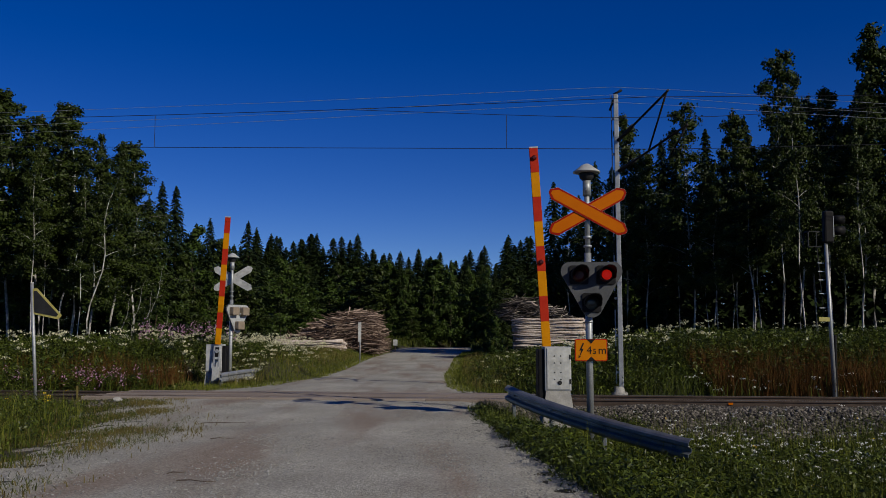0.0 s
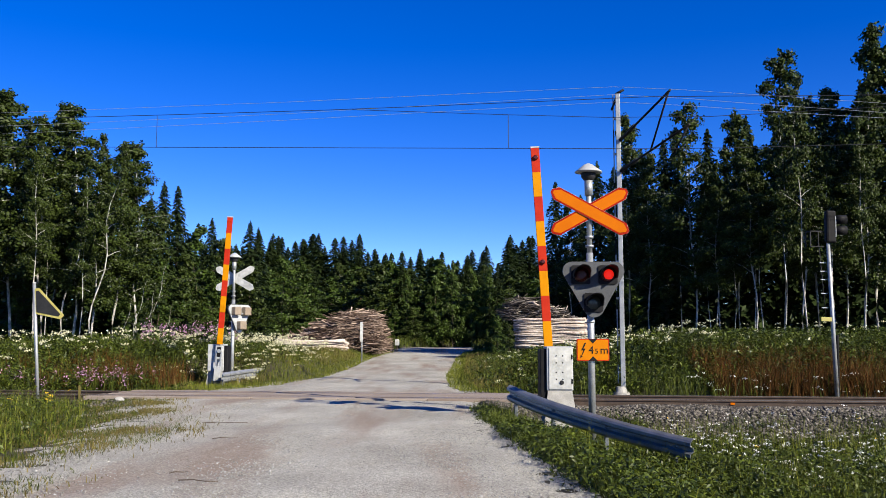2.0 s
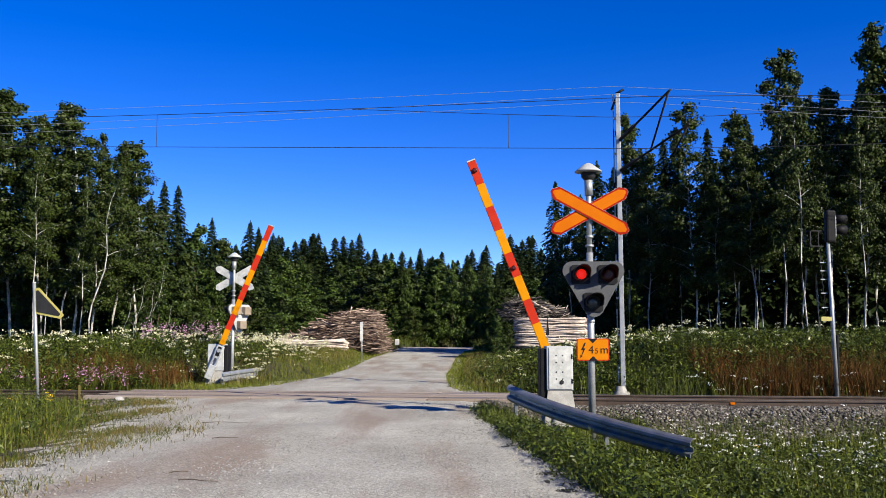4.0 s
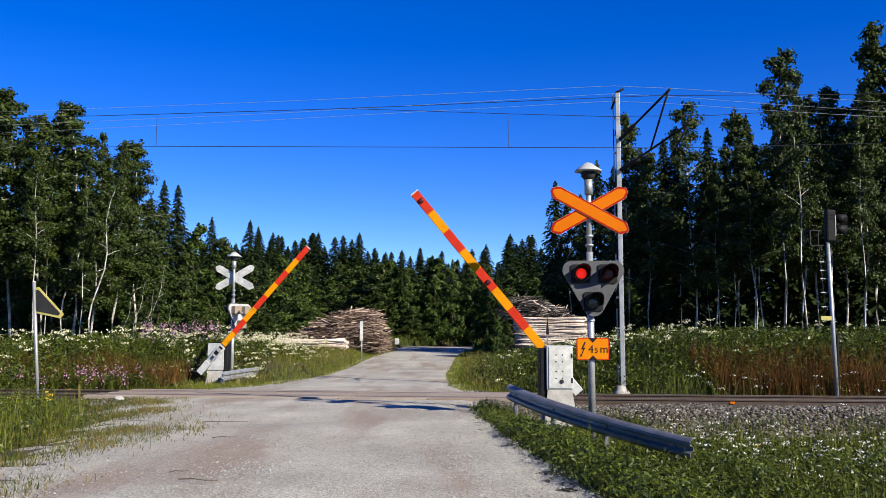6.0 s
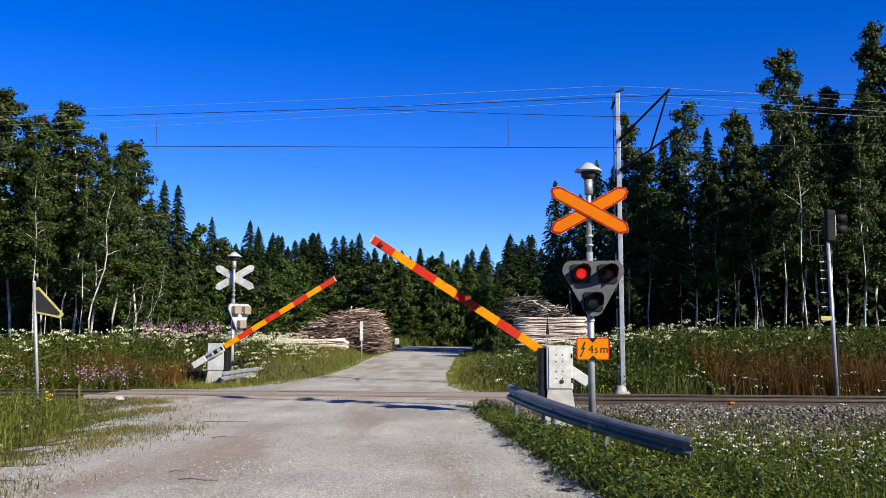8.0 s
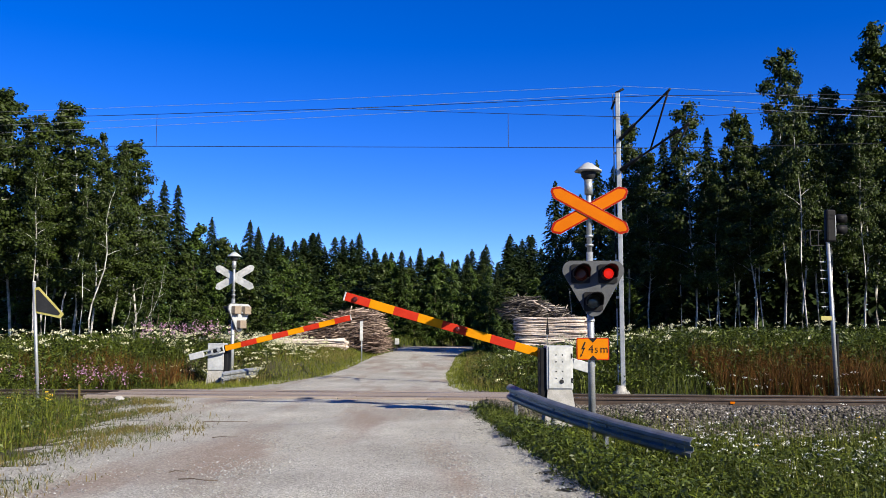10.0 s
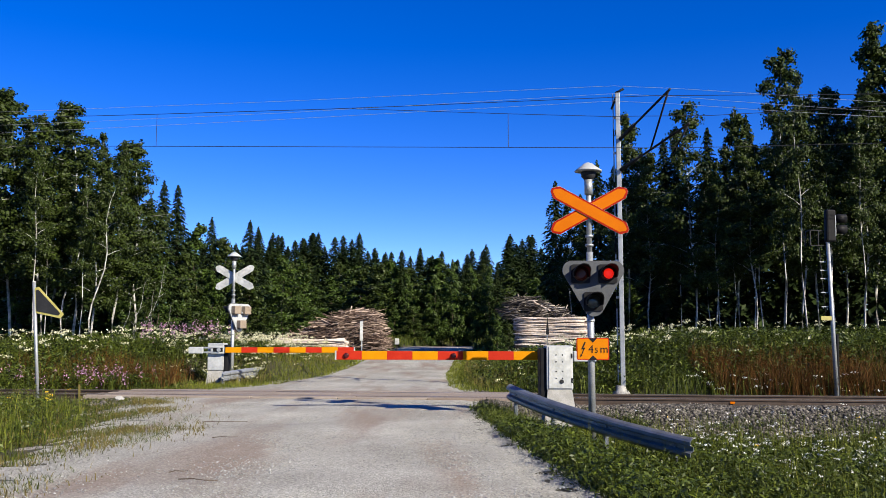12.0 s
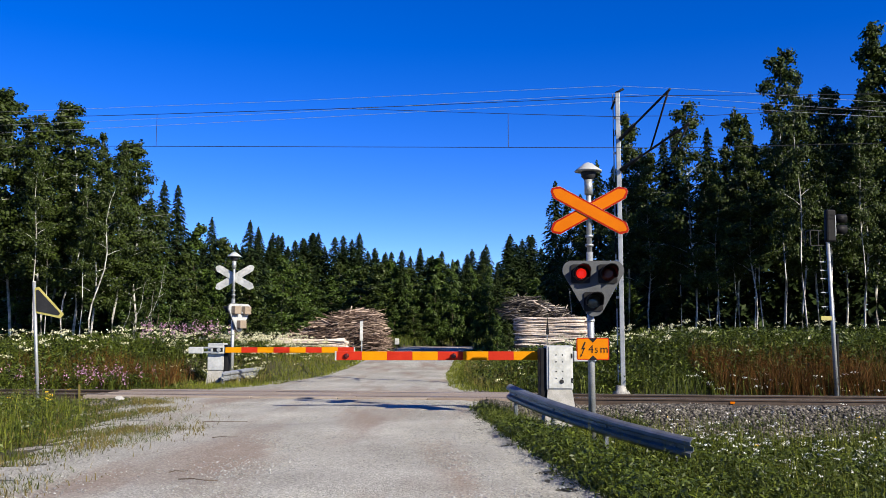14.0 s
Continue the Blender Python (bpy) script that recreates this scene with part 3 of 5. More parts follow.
# ---- overhead line ----
MAST = Vector((4.82, 24.2, 0))
mast = thing("catenary_mast", pose(MAST.x, MAST.y, 0, 0, 0, TRACK_DEG), "slim galvanised overhead line mast with a black cantilever", "mast")
part("foot", lathe(B(), [(0.24, -0.5), (0.24, -0.06), (0.15, 0.0), (0.13, 0.12)], 8), M_CONC, mast, "pale concrete foot")
part("upright", box(B(), 0.05, 0, 4.15, 0.12, 0.14, 8.1, 0.008), M_GALV, mast)
for k in range(16):
    part("earth_strip", box(B(), -0.075, 0.03, 0.45 + 0.5 * k, 0.03, 0.03, 0.5, 0.004), M_BLACK if k % 3 == 1 else M_GALV, mast)
for k in range(8):
    part("bracket", box(B(), -0.04, 0, 0.5 + 1.0 * k, 0.09, 0.05, 0.06, 0.004), M_GALV, mast)
part("top_bracket", tube(tube(B(), (-0.12, 0, 7.75), (0.05, 0, 8.2), 0.03), (0.0, 0.0, 8.2), (0.22, 0, 8.32), 0.035), M_BLACK, mast)
can = part("cantilever_tube", tube(B(), (0.06, 0, 6.85), (1.20, -2.4, 7.60), 0.03), M_BLACK, mast, "black inclined cantilever tube")
part("strut", tube(B(), (0.80, -1.2, 6.32), (1.16, -2.3, 7.56), 0.025), M_BLACK, can)
part("steady_tube", tube(B(), (0.06, 0, 6.0), (1.62, -2.6, 6.66), 0.03), M_BLACK, can)
part("steady_arm", tube(B(), (1.25, -2.2, 6.0), (1.58, -2.55, 6.60), 0.022), M_BLACK, can)
for p, q in (((0.08, 0, 6.87), (0.45, -0.7, 7.13)), ((0.08, 0, 6.01), (0.5, -0.65, 6.2))):
    part("insulator", tube(B(), p, q, 0.055), M_BLACK, can)


def wire(name, pts, r, material, label):
    cu = bpy.data.curves.new(name, "CURVE")
    cu.dimensions, cu.bevel_depth, cu.bevel_resolution = "3D", r, 1
    sp = cu.splines.new("POLY")
    sp.points.add(len(pts) - 1)
    for p, q in zip(sp.points, pts):
        p.co = (*q, 1)
    cu.materials.append(material)
    tmp = new(name, cu)
    me = bpy.data.meshes.new_from_object(tmp.evaluated_get(bpy.context.evaluated_depsgraph_get()))
    bpy.data.objects.remove(tmp)
    return tagged(new(name, me), label, "wire")


def strung(s, knots, u0=0.0):
    """A wire along the track at the distance s, through heights at stations."""
    k = np.array(knots)
    us = np.linspace(k[0, 0], k[-1, 0], 60)
    return [on_track(u0 + u, s, np.interp(u, k[:, 0], k[:, 1])) for u in us]


wire("contact_wire", strung(0.0, [(-60, 8.1), (6, 5.94), (60, 5.8)]), 0.008, M_WIRE, "thin dark contact wire above the track")
wire("messenger_wire", strung(0.0, [(-60, 7.9), (-11.8, 7.28), (-7.6, 7.24), (-2.3, 7.21), (5.33, 7.26), (10, 7.1), (60, 6.6)]), 0.008, M_WIRE, "dark messenger wire of the overhead line")
wire("stitch_wire", strung(0.0, [(-2.33, 7.2), (1.47, 6.94), (4.05, 6.78), (6.5, 6.72), (10, 6.8), (14, 7.0)]), 0.007, M_WIRE, "thin stitch wire below the messenger wire")
for u0, z0, z1 in ((-7.57, 6.38, 7.23), (1.63, 6.08, 6.93)):
    wire("dropper", [on_track(u0, 0, z0), on_track(u0, 0, z1)], 0.007, M_WIRE, "thin dropper holding the contact wire")
for s, knots in ((2.45, [(-60, 8.3), (-18, 8.14), (-9.7, 8.15), (0, 8.24), (3, 7.92), (7, 7.47), (50, 6.4)]),
                 (2.5, [(-60, 7.7), (-18, 7.75), (-9.7, 7.82), (0, 8.04), (3, 7.68), (7, 7.24), (50, 6.2)]),
                 (2.3, [(-60, 7.2), (-18, 7.46), (-9.7, 7.58), (0, 7.78), (3, 7.44), (7, 7.04), (50, 6.0)])):
    wire("feeder_wire", strung(s, knots, 4.7), 0.0042, M_ALU, "bright bare aluminium feeder wire on the masts")

# railway signal on a slim post with a ladder
rs = thing("railway_signal", pose(10.12, 23.0, -0.05, 0, 1.2, 0), "dark railway signal seen from behind with a ladder", "railway signal")
part("pole", tube(B(), (0, 0, -0.3), (-0.16, 0, 4.1), 0.055, 0.048), M_GALV, rs)
head = part("signal_head", box(B(), -0.10, -0.02, 4.36, 0.26, 0.2, 0.85, 0.05), M_BLACK, rs, "black signal head")
part("head_edge", box(B(), 0.005, -0.125, 4.36, 0.02, 0.012, 0.55, 0.004), M_GALV, head)
for z in (4.28, 4.56):
    part("hood", lathe(B(), [(0.115, 0), (0.12, 0.3), (0.112, 0.3), (0.107, 0.02)], 16, pose(0.02, 0.0, z, 0, 90)), M_BLACK, head, "black lamp hood")
for x0, y0, z0, sx, sy, sz in ((-0.44, 0, 3.84, 0.36, 0.025, 0.025), (-0.61, 0, 4.04, 0.025, 0.025, 0.42), (-0.61, 0.3, 4.04, 0.025, 0.025, 0.42), (-0.44, 0, 4.24, 0.36, 0.025, 0.025), (-0.61, 0.15, 4.24, 0.025, 0.3, 0.025), (-0.40, 0, 4.04, 0.02, 0.02, 0.40)):
    part("cage_bar", box(B(), x0, y0, z0, sx, sy, sz), M_PLATE, rs)
part("ladder_rail", tube(B(), (-0.22, 0.05, 1.9), (-0.37, 0.05, 3.85), 0.011, seg=6), M_PLATE, rs)
for z in (2.25, 2.62, 2.98, 3.20, 3.42):
    part("rung", box(B(), -0.19 - 0.05 * z / 2, 0.05, z, 0.17, 0.02, 0.022), M_GALV, rs)
part("cable_duct", box(B(), 0.07, 0.1, 0.75, 0.06, 0.1, 1.6, 0.02), M_BLACK, rs, "dark cable duct")
part("name_plate", box(B(), -0.27, -0.08, 1.95, 0.27, 0.012, 0.11, 0.004), M_DULLY, rs, "small yellow plate")

# triangular warning sign seen from behind
ts = thing("triangle_sign", pose(-9.03, 20.0, -0.1, 0, -4.4, 0), "leaning pole with the grey back of a yellow-edged triangle sign", "road sign")
part("pole", tube(B(), (0, 0, -0.3), (0, 0, 2.75), 0.037), M_GALV, ts)
part("pole_cap", tube(B(), (0, 0, 2.75), (0, 0, 2.78), 0.042), M_WHITE, ts)
tri = rounded([(0.03, 2.64), (0.12, 2.64), (0.66, 1.98), (0.57, 1.90), (0.03, 2.06)], 0.03, 3)
part("sign_edge", prism(B(), tri, -0.03, -0.012), M_DULLY, ts, "yellow edge")
part("sign_back", prism(B(), rounded([(0.05, 2.58), (0.11, 2.58), (0.58, 2.01), (0.54, 1.965), (0.05, 2.10)], 0.02, 3), -0.040, -0.031), M_PLATE, ts, "dull grey sheet metal")


# ---- vegetation ----
def blades(name, P, h, w, material, lean=0.35, label="", cat="grass"):
    """Bent grass blades, three joints each."""
    n = len(P)
    a, l = rng.random(n) * 6.283, rng.normal(0, lean, n)
    side = np.stack([np.cos(a), np.sin(a), np.zeros(n)], 1) * (w / 2)[:, None]
    la = rng.random(n) * 6.283
    off = np.stack([np.cos(la) * l, np.sin(la) * l, np.zeros(n)], 1) * h[:, None]
    up = np.zeros((n, 3))
    up[:, 2] = h
    V = np.stack([P - side, P + side, P + up * 0.55 + off * 0.3 + side * 0.8, P + up * 0.55 + off * 0.3 - side * 0.8, P + up * (1 - 0.25 * np.abs(l[:, None])) + off], 1)
    i = 5 * np.arange(n)[:, None]
    F = np.concatenate([i + [[0, 1, 2]], i + [[0, 2, 3]], i + [[3, 2, 4]]])
    return tagged(new(name, sheet_mesh(name, V.reshape(-1, 3), F, material)), label, cat, kind="stuff")


def unit(v):
    return v / (np.linalg.norm(v, axis=1)[:, None] + 1e-9)


def cards(P, size, stretch=1.0, droop=0.0, down=0.0, face=None, along=None, wide=0.5):
    """Small pointed leaves at the places P: vertices and quads. face: the way each leaf faces, along: the way it points."""
    n = len(P)
    d = rng.normal(0, 1, (n, 3)) if along is None else along
    d[:, 2] -= down
    d = unit(d)
    if face is not None:
        f = unit(face)
        d = unit(d - f * (d * f).sum(1)[:, None] + rng.normal(0, 0.05, (n, 3)))
        e = unit(np.cross(d, f))
    else:
        e = unit(np.cross(d, rng.normal(0, 1, (n, 3))))
    a, b = d * (size * stretch)[:, None], e * (size * wide)[:, None]
    V = np.stack([P - a * 0.5, P + b * 0.9, P + a * 0.5, P - b * 0.9], 1)
    V[:, 2, 2] -= droop * size
    return V.reshape(-1, 3), (4 * np.arange(n)[:, None] + [[0, 1, 2, 3]])


def leaves(name, P, size, material, label, cat, **kw):
    V, F = cards(P, size, **kw)
    return tagged(new(name, sheet_mesh(name, V, F, material)), label, cat, kind="stuff")


def meadow(x0, x1, y0, y1, n, smin, smax, gap=0.1, patch=0.0):
    x, y = scatter(n, x0, x1, y0, y1)
    s = track_s(x, y)
    ok = (s > smin) & (s < smax) & (road_gap(x, y) > gap + 0.25 * rng.random(n)) & (np.abs(x) < 0.56 * y + 1.5)
    if patch:
        ok &= wave(x, y, 1.1) + rng.normal(0, 0.4, n) > patch - 1
    x, y = x[ok], y[ok]
    g = road_gap(x, y)
    # trodden ground by the far barrier machine and its guard rail
    g = np.minimum(g, 0.1 + 3.0 * smooth(0.7, 2.0, np.hypot((x + 6.9) / 1.0, (y - 27.2) / 2.3)))
    g = np.minimum(g, 0.1 + 3.0 * smooth(0.3, 1.0, np.hypot(x - 4.7, (y - 23.5) / 1.3)))
    keep = g > 0.12 + 0.5 * rng.random(len(x))
    keep |= road_gap(x, y) < 0.7
    x, y, g = x[keep], y[keep], g[keep]
    return np.column_stack([x, y, ground_z(x, y) - 0.01]), g


P, g = meadow(0.8, 12, 6.5, 20, 90000, -99, -3.0)
h = rng.uniform(0.15, 0.60, len(P)) * (1 - 0.55 * smooth(11, 16, P[:, 1])) * (0.5 + 0.5 * smooth(0, 1.2, g))
blades("verge_grass", P, h, rng.uniform(0.006, 0.013, len(P)), M_GRASS, 0.5, "long green summer grass on the road verge")
P, g = meadow(-16, -4, 6.5, 21, 90000, -99, -1.9)
keep = rng.random(len(P)) < 0.06 + 0.94 * smooth(0.1, 2.6, g + 0.5 * wave(P[:, 0], P[:, 1], 1.6))
P, g = P[keep], g[keep]
h = rng.uniform(0.10, 0.38, len(P)) * (0.3 + 0.7 * smooth(0, 2.0, g))
straw = rng.random(len(P)) < 0.30
blades("verge_straw", P[straw], h[straw] * 0.8, rng.uniform(0.006, 0.012, straw.sum()), M_STRAW, 0.6, "bleached brownish grass mixed into the verge")
P, h = P[~straw], h[~straw]
blades("verge_grass", P, h, rng.uniform(0.006, 0.014, len(P)), M_GRASS, 0.5, "patchy yellow-green grass beside the gravel")
for x0, x1 in ((0.2, 26), (-30, -3.5)):
    P, g = meadow(x0, x1, 23, 58, 100000, 1.9, 36)
    h = rng.uniform(0.30, 0.95, len(P)) * (0.22 + 0.78 * smooth(0, 3.6, g)) * (1 - 0.45 * smooth(34, 44, P[:, 1]))
    blades("bank_grass", P, h, rng.uniform(0.008, 0.017, len(P)), M_GRASS, 0.6, "tall uncut grass on the bank behind the track")
for x0, x1, n, patch in ((7.2, 11.4, 30000, 0.35), (11.4, 22, 24000, 0.9), (-11.8, -7.8, 15000, 0.7), (-26, -11.8, 30000, 0.95)):
    P, g = meadow(x0, x1, 23, 33, n, 2.5, 5.4, 1.2, patch)
    blades("dry_grass", P, rng.uniform(0.3, 1.05, len(P)), rng.uniform(0.006, 0.013, len(P)), M_DRY, 0.45, "reddish brown dry grass along the track")


x, y = scatter(150000, -9, 5, 24, 60)
g = road_gap(x, y)
ok = (g > -0.15) & (g < 2.6) & (track_s(x, y) > 1.9)
x, y = x[ok], y[ok]
blades("short_verge_grass", np.column_stack([x, y, ground_z(x, y) - 0.01]), rng.uniform(0.05, 0.2, len(x)), rng.uniform(0.007, 0.015, len(x)), M_SUNNY, 0.9, "short yellow-green grass along the road edge")
x, y = scatter(40000, -8, 5, 25, 50)
g = road_gap(x, y)
ok = (g > 0.5) & (g < 3.4) & (track_s(x, y) > 2.2) & (wave(x, y, 1.3) + rng.normal(0, 0.3, len(x)) > 0.1)
x, y = x[ok], y[ok]
blades("seeding_grass", np.column_stack([x, y, ground_z(x, y) - 0.01]), rng.uniform(0.15, 0.5, len(x)), rng.uniform(0.006, 0.012, len(x)), M_STRAW, 0.6, "brownish seeding grass between the flowers")
P, g = meadow(2.5, 14, 13, 21, 16000, -4.2, -2.5, 0.4, 0.9)
blades("shoulder_grass", P, rng.uniform(0.2, 0.6, len(P)), rng.uniform(0.006, 0.012, len(P)), M_GRASS, 0.5, "rough grass at the foot of the ballast")
P, g = meadow(1.4, 14, 14, 21, 9000, -3.6, -2.0, 0.4, 0.7)
blades("shoulder_grass", P, rng.uniform(0.08, 0.35, len(P)), rng.uniform(0.006, 0.012, len(P)), M_GRASS, 0.6, "thin grass growing on the ballast shoulder")


def herbs(P, h, leafsize, k, name, material, label):
    Q = np.repeat(P, k, 0)
    f = rng.random(len(Q)) ** 0.7
    Q = Q + np.column_stack([rng.normal(0, 0.10, len(Q)), rng.normal(0, 0.10, len(Q)), f * np.repeat(h, k)])
    face = rng.normal(0, 0.55, Q.shape) + [0, 0, 0.8]
    return leaves(name, Q, rng.uniform(0.6, 1.3, len(Q)) * leafsize, material, label, "plants", stretch=2.1, droop=0.35, face=face, wide=0.42)


P, g = meadow(0.6, 9, 24, 44, 700, 2.6, 20, 0.7)
herbs(P, rng.uniform(0.2, 0.6, len(P)), 0.045, 34, "road_herbs", M_HERB, "leafy herbs on the corner of the road")
P, g = meadow(1.0, 11, 6.8, 19.5, 2600, -99, -3.0, 0.25)
herbs(P, rng.uniform(0.15, 0.62, len(P)) * (1 - 0.5 * smooth(12.5, 16.5, P[:, 1])) * (0.5 + 0.5 * smooth(0, 1.5, g)), 0.036, 44, "verge_herbs", M_HERB, "leafy green weeds in the verge")
P, g = meadow(0.6, 4.2, 7, 18.8, 2300, -99, -1.9, 0.02)
herbs(P, rng.uniform(0.20, 0.58, len(P)) * (0.6 + 0.4 * smooth(0, 0.6, g)) * (1 - 0.5 * smooth(11.5, 15.5, P[:, 1])), 0.031, 64, "roadside_weeds", M_HERB, "bushy green weeds round the guard rail posts")
P, g = meadow(0.6, 3.8, 7, 18.8, 22000, -99, -1.9, 0.0)
blades("roadside_grass", P, rng.uniform(0.15, 0.55, len(P)) * (0.5 + 0.5 * smooth(0, 0.8, g)), rng.uniform(0.006, 0.012, len(P)), M_GRASS, 0.5, "rough grass round the guard rail posts")
P, g = meadow(1.5, 12, 7, 18.5, 4500, -99, -2.6, 0.3)
blades("grass_stalks", P, rng.uniform(0.4, 0.85, len(P)), rng.uniform(0.004, 0.008, len(P)), M_SUNNY, 0.25, "thin tall straw-coloured grass stalks")
P, g = meadow(-15, -4.6, 7, 20, 3500, -99, -2.2, 0.9)
blades("grass_stalks", P, rng.uniform(0.3, 0.7, len(P)), rng.uniform(0.004, 0.008, len(P)), M_SUNNY, 0.25, "thin tall straw-coloured grass stalks")
P, g = meadow(3.0, 14, 13, 20.8, 700, -4.4, -2.3, 0.4, 0.8)
herbs(P, rng.uniform(0.15, 0.55, len(P)), 0.032, 36, "ballast_weeds", M_HERB, "scattered weeds creeping over the ballast foot")
P, g = meadow(-15, -6, 12, 20.5, 420, -99, -2.2, 1.5)
herbs(P, rng.uniform(0.2, 0.55, len(P)), 0.034, 44, "tall_weeds", M_HERB, "tall green weeds near the rails")
P, g = meadow(-15, -4.6, 7, 20.5, 900, -99, -2.0, 0.8)
herbs(P, rng.uniform(0.08, 0.28, len(P)), 0.034, 30, "verge_herbs", M_HERB, "low leafy weeds beside the gravel")
for x0, x1 in ((0.8, 24), (-28, -4.5)):
    P, g = meadow(x0, x1, 24, 42, 4800, 2.0, 18, 1.4)
    herbs(P, rng.uniform(0.4, 1.2, len(P)) * (0.15 + 0.85 * smooth(0.5, 4.5, g)) * (1 - 0.4 * smooth(33, 40, P[:, 1])), 0.060, 38, "bank_herbs", M_HERB, "tall leafy herbs on the bank")


def blossoms(P, h, k, spread, size, material, name, label, tall=0.0):
    Q = np.repeat(P + np.column_stack([np.zeros(len(P)), np.zeros(len(P)), h]), k, 0)
    Q = Q + rng.normal(0, 1, Q.shape) * [spread, spread, max(0.3 * spread, tall)]
    return leaves(name, Q, rng.uniform(0.7, 1.3, len(Q)) * size, material, label, "flowers")


P, g = meadow(-24, -4.6, 25, 40, 1000, 4.0, 16, 0.8, 1.0)
blossoms(P, rng.uniform(0.8, 1.25, len(P)) * (0.2 + 0.8 * smooth(0.3, 4, g)) * (1 - 0.4 * smooth(33, 40, P[:, 1])), 14, 0.075, 0.062, M_CREAM, "meadowsweet", "cream-white meadowsweet blossoms on the bank")
P, g = meadow(-9.5, -4.0, 29, 46, 380, 5, 26, 1.0)
blossoms(P, rng.uniform(0.55, 0.95, len(P)) * (0.35 + 0.65 * smooth(0.5, 3, g)), 13, 0.065, 0.055, M_CREAM, "meadowsweet", "dense cream-white blossoms beside the road")
P, g = meadow(-11, -3.4, 7, 21.2, 150000, -99, -1.7, -1.5, 0.95)
keep = rng.random(len(P)) < 0.06 + 0.94 * smooth(-1.0, 0.5, g + 0.7 * wave(P[:, 0], P[:, 1], 2.1))
P = P[keep]
P[:, 2] = np.maximum(P[:, 2], np.where(road_gap(P[:, 0], P[:, 1]) < 0, 0.0, P[:, 2]))
blades("shoulder_turf", P, rng.uniform(0.02, 0.09, len(P)), rng.uniform(0.007, 0.015, len(P)), M_STRAW, 0.8, "short worn brownish turf on the gravel shoulder")
P, g = meadow(-10, -3.8, 7, 21, 60000, -99, -1.8, -1.0, 0.8)
blades("sparse_tufts", P, rng.uniform(0.03, 0.13, len(P)), rng.uniform(0.006, 0.012, len(P)), M_GRASS, 0.7, "sparse short grass tufts growing through gravel")
P, g = meadow(0.8, 20, 25, 38, 450, 3.6, 12, 0.8, 1.0)
blossoms(P, rng.uniform(0.8, 1.2, len(P)) * (0.2 + 0.8 * smooth(0.3, 4, g)), 11, 0.045, 0.04, M_CREAM, "meadowsweet", "cream-white blossoms at the wood's edge")
P, g = meadow(3.6, 8.5, 27, 36, 120, 5.0, 12, 0.8)
blossoms(P, rng.uniform(0.6, 1.1, len(P)), 14, 0.07, 0.055, M_CREAM, "meadowsweet", "cream-white blossoms at the wood's edge")
P, g = meadow(-8.5, -4.2, 26.5, 40, 220, 3.4, 20, 0.5)
blossoms(P, rng.uniform(0.2, 0.6, len(P)), 8, 0.05, 0.04, M_CREAM, "meadowsweet", "dense cream-white blossoms beside the road")
P, g = meadow(-11.2, -7.9, 31, 36, 50, 5.5, 16, 0.8)
blossoms(P, rng.uniform(0.85, 1.15, len(P)), 16, 0.04, 0.05, M_PINK, "fireweed", "pink fireweed spikes on the bank", 0.14)
P, g = meadow(-15, -8.4, 20, 27, 260, 1.4, 3.6, 0.8)
blossoms(P, rng.uniform(0.3, 0.6, len(P)), 14, 0.045, 0.045, M_PINK, "fireweed", "pale pink flowers beside the rails", 0.10)
P, g = meadow(4, 14, 11, 20.5, 1000, -99, -2.2, 0.8)
blossoms(P, rng.uniform(0.2, 0.45, len(P)), 8, 0.026, 0.027, M_WFLOWER, "wild_daisies", "small white wild flowers by the ballast")
P, g = meadow(6.5, 16, 23, 30, 600, 1.7, 3.4, 0.8)
blossoms(P, rng.uniform(0.15, 0.6, len(P)), 9, 0.05, 0.036, M_WFLOWER, "cow_parsley", "white umbels along the track")
P, g = meadow(-12, 11, 7.5, 20, 80, -99, -2.0, 0.5)
blossoms(P, rng.uniform(0.2, 0.45, len(P)), 6, 0.03, 0.025, M_YFLOWER, "buttercups", "tiny yellow flowers in the verge")


# ---- trees ----
def limb_mesh(bm, pts, r0, r1, seg=7):
    rings = []
    for k, p in enumerate(pts):
        d = (pts[min(k + 1, len(pts) - 1)] - pts[max(k - 1, 0)]).normalized()
        q = d.to_track_quat("Z", "Y")
        r = r0 + (r1 - r0) * k / (len(pts) - 1)
        rings.append([bm.verts.new(p + q @ Vector((r * math.cos(6.2832 * i / seg), r * math.sin(6.2832 * i / seg), 0))) for i in range(seg)])
    for a, b in zip(rings, rings[1:]):
        for i in range(seg):
            bm.faces.new((a[i], a[(i + 1) % seg], b[(i + 1) % seg], b[i])).smooth = True
    bm.faces.new(rings[-1])


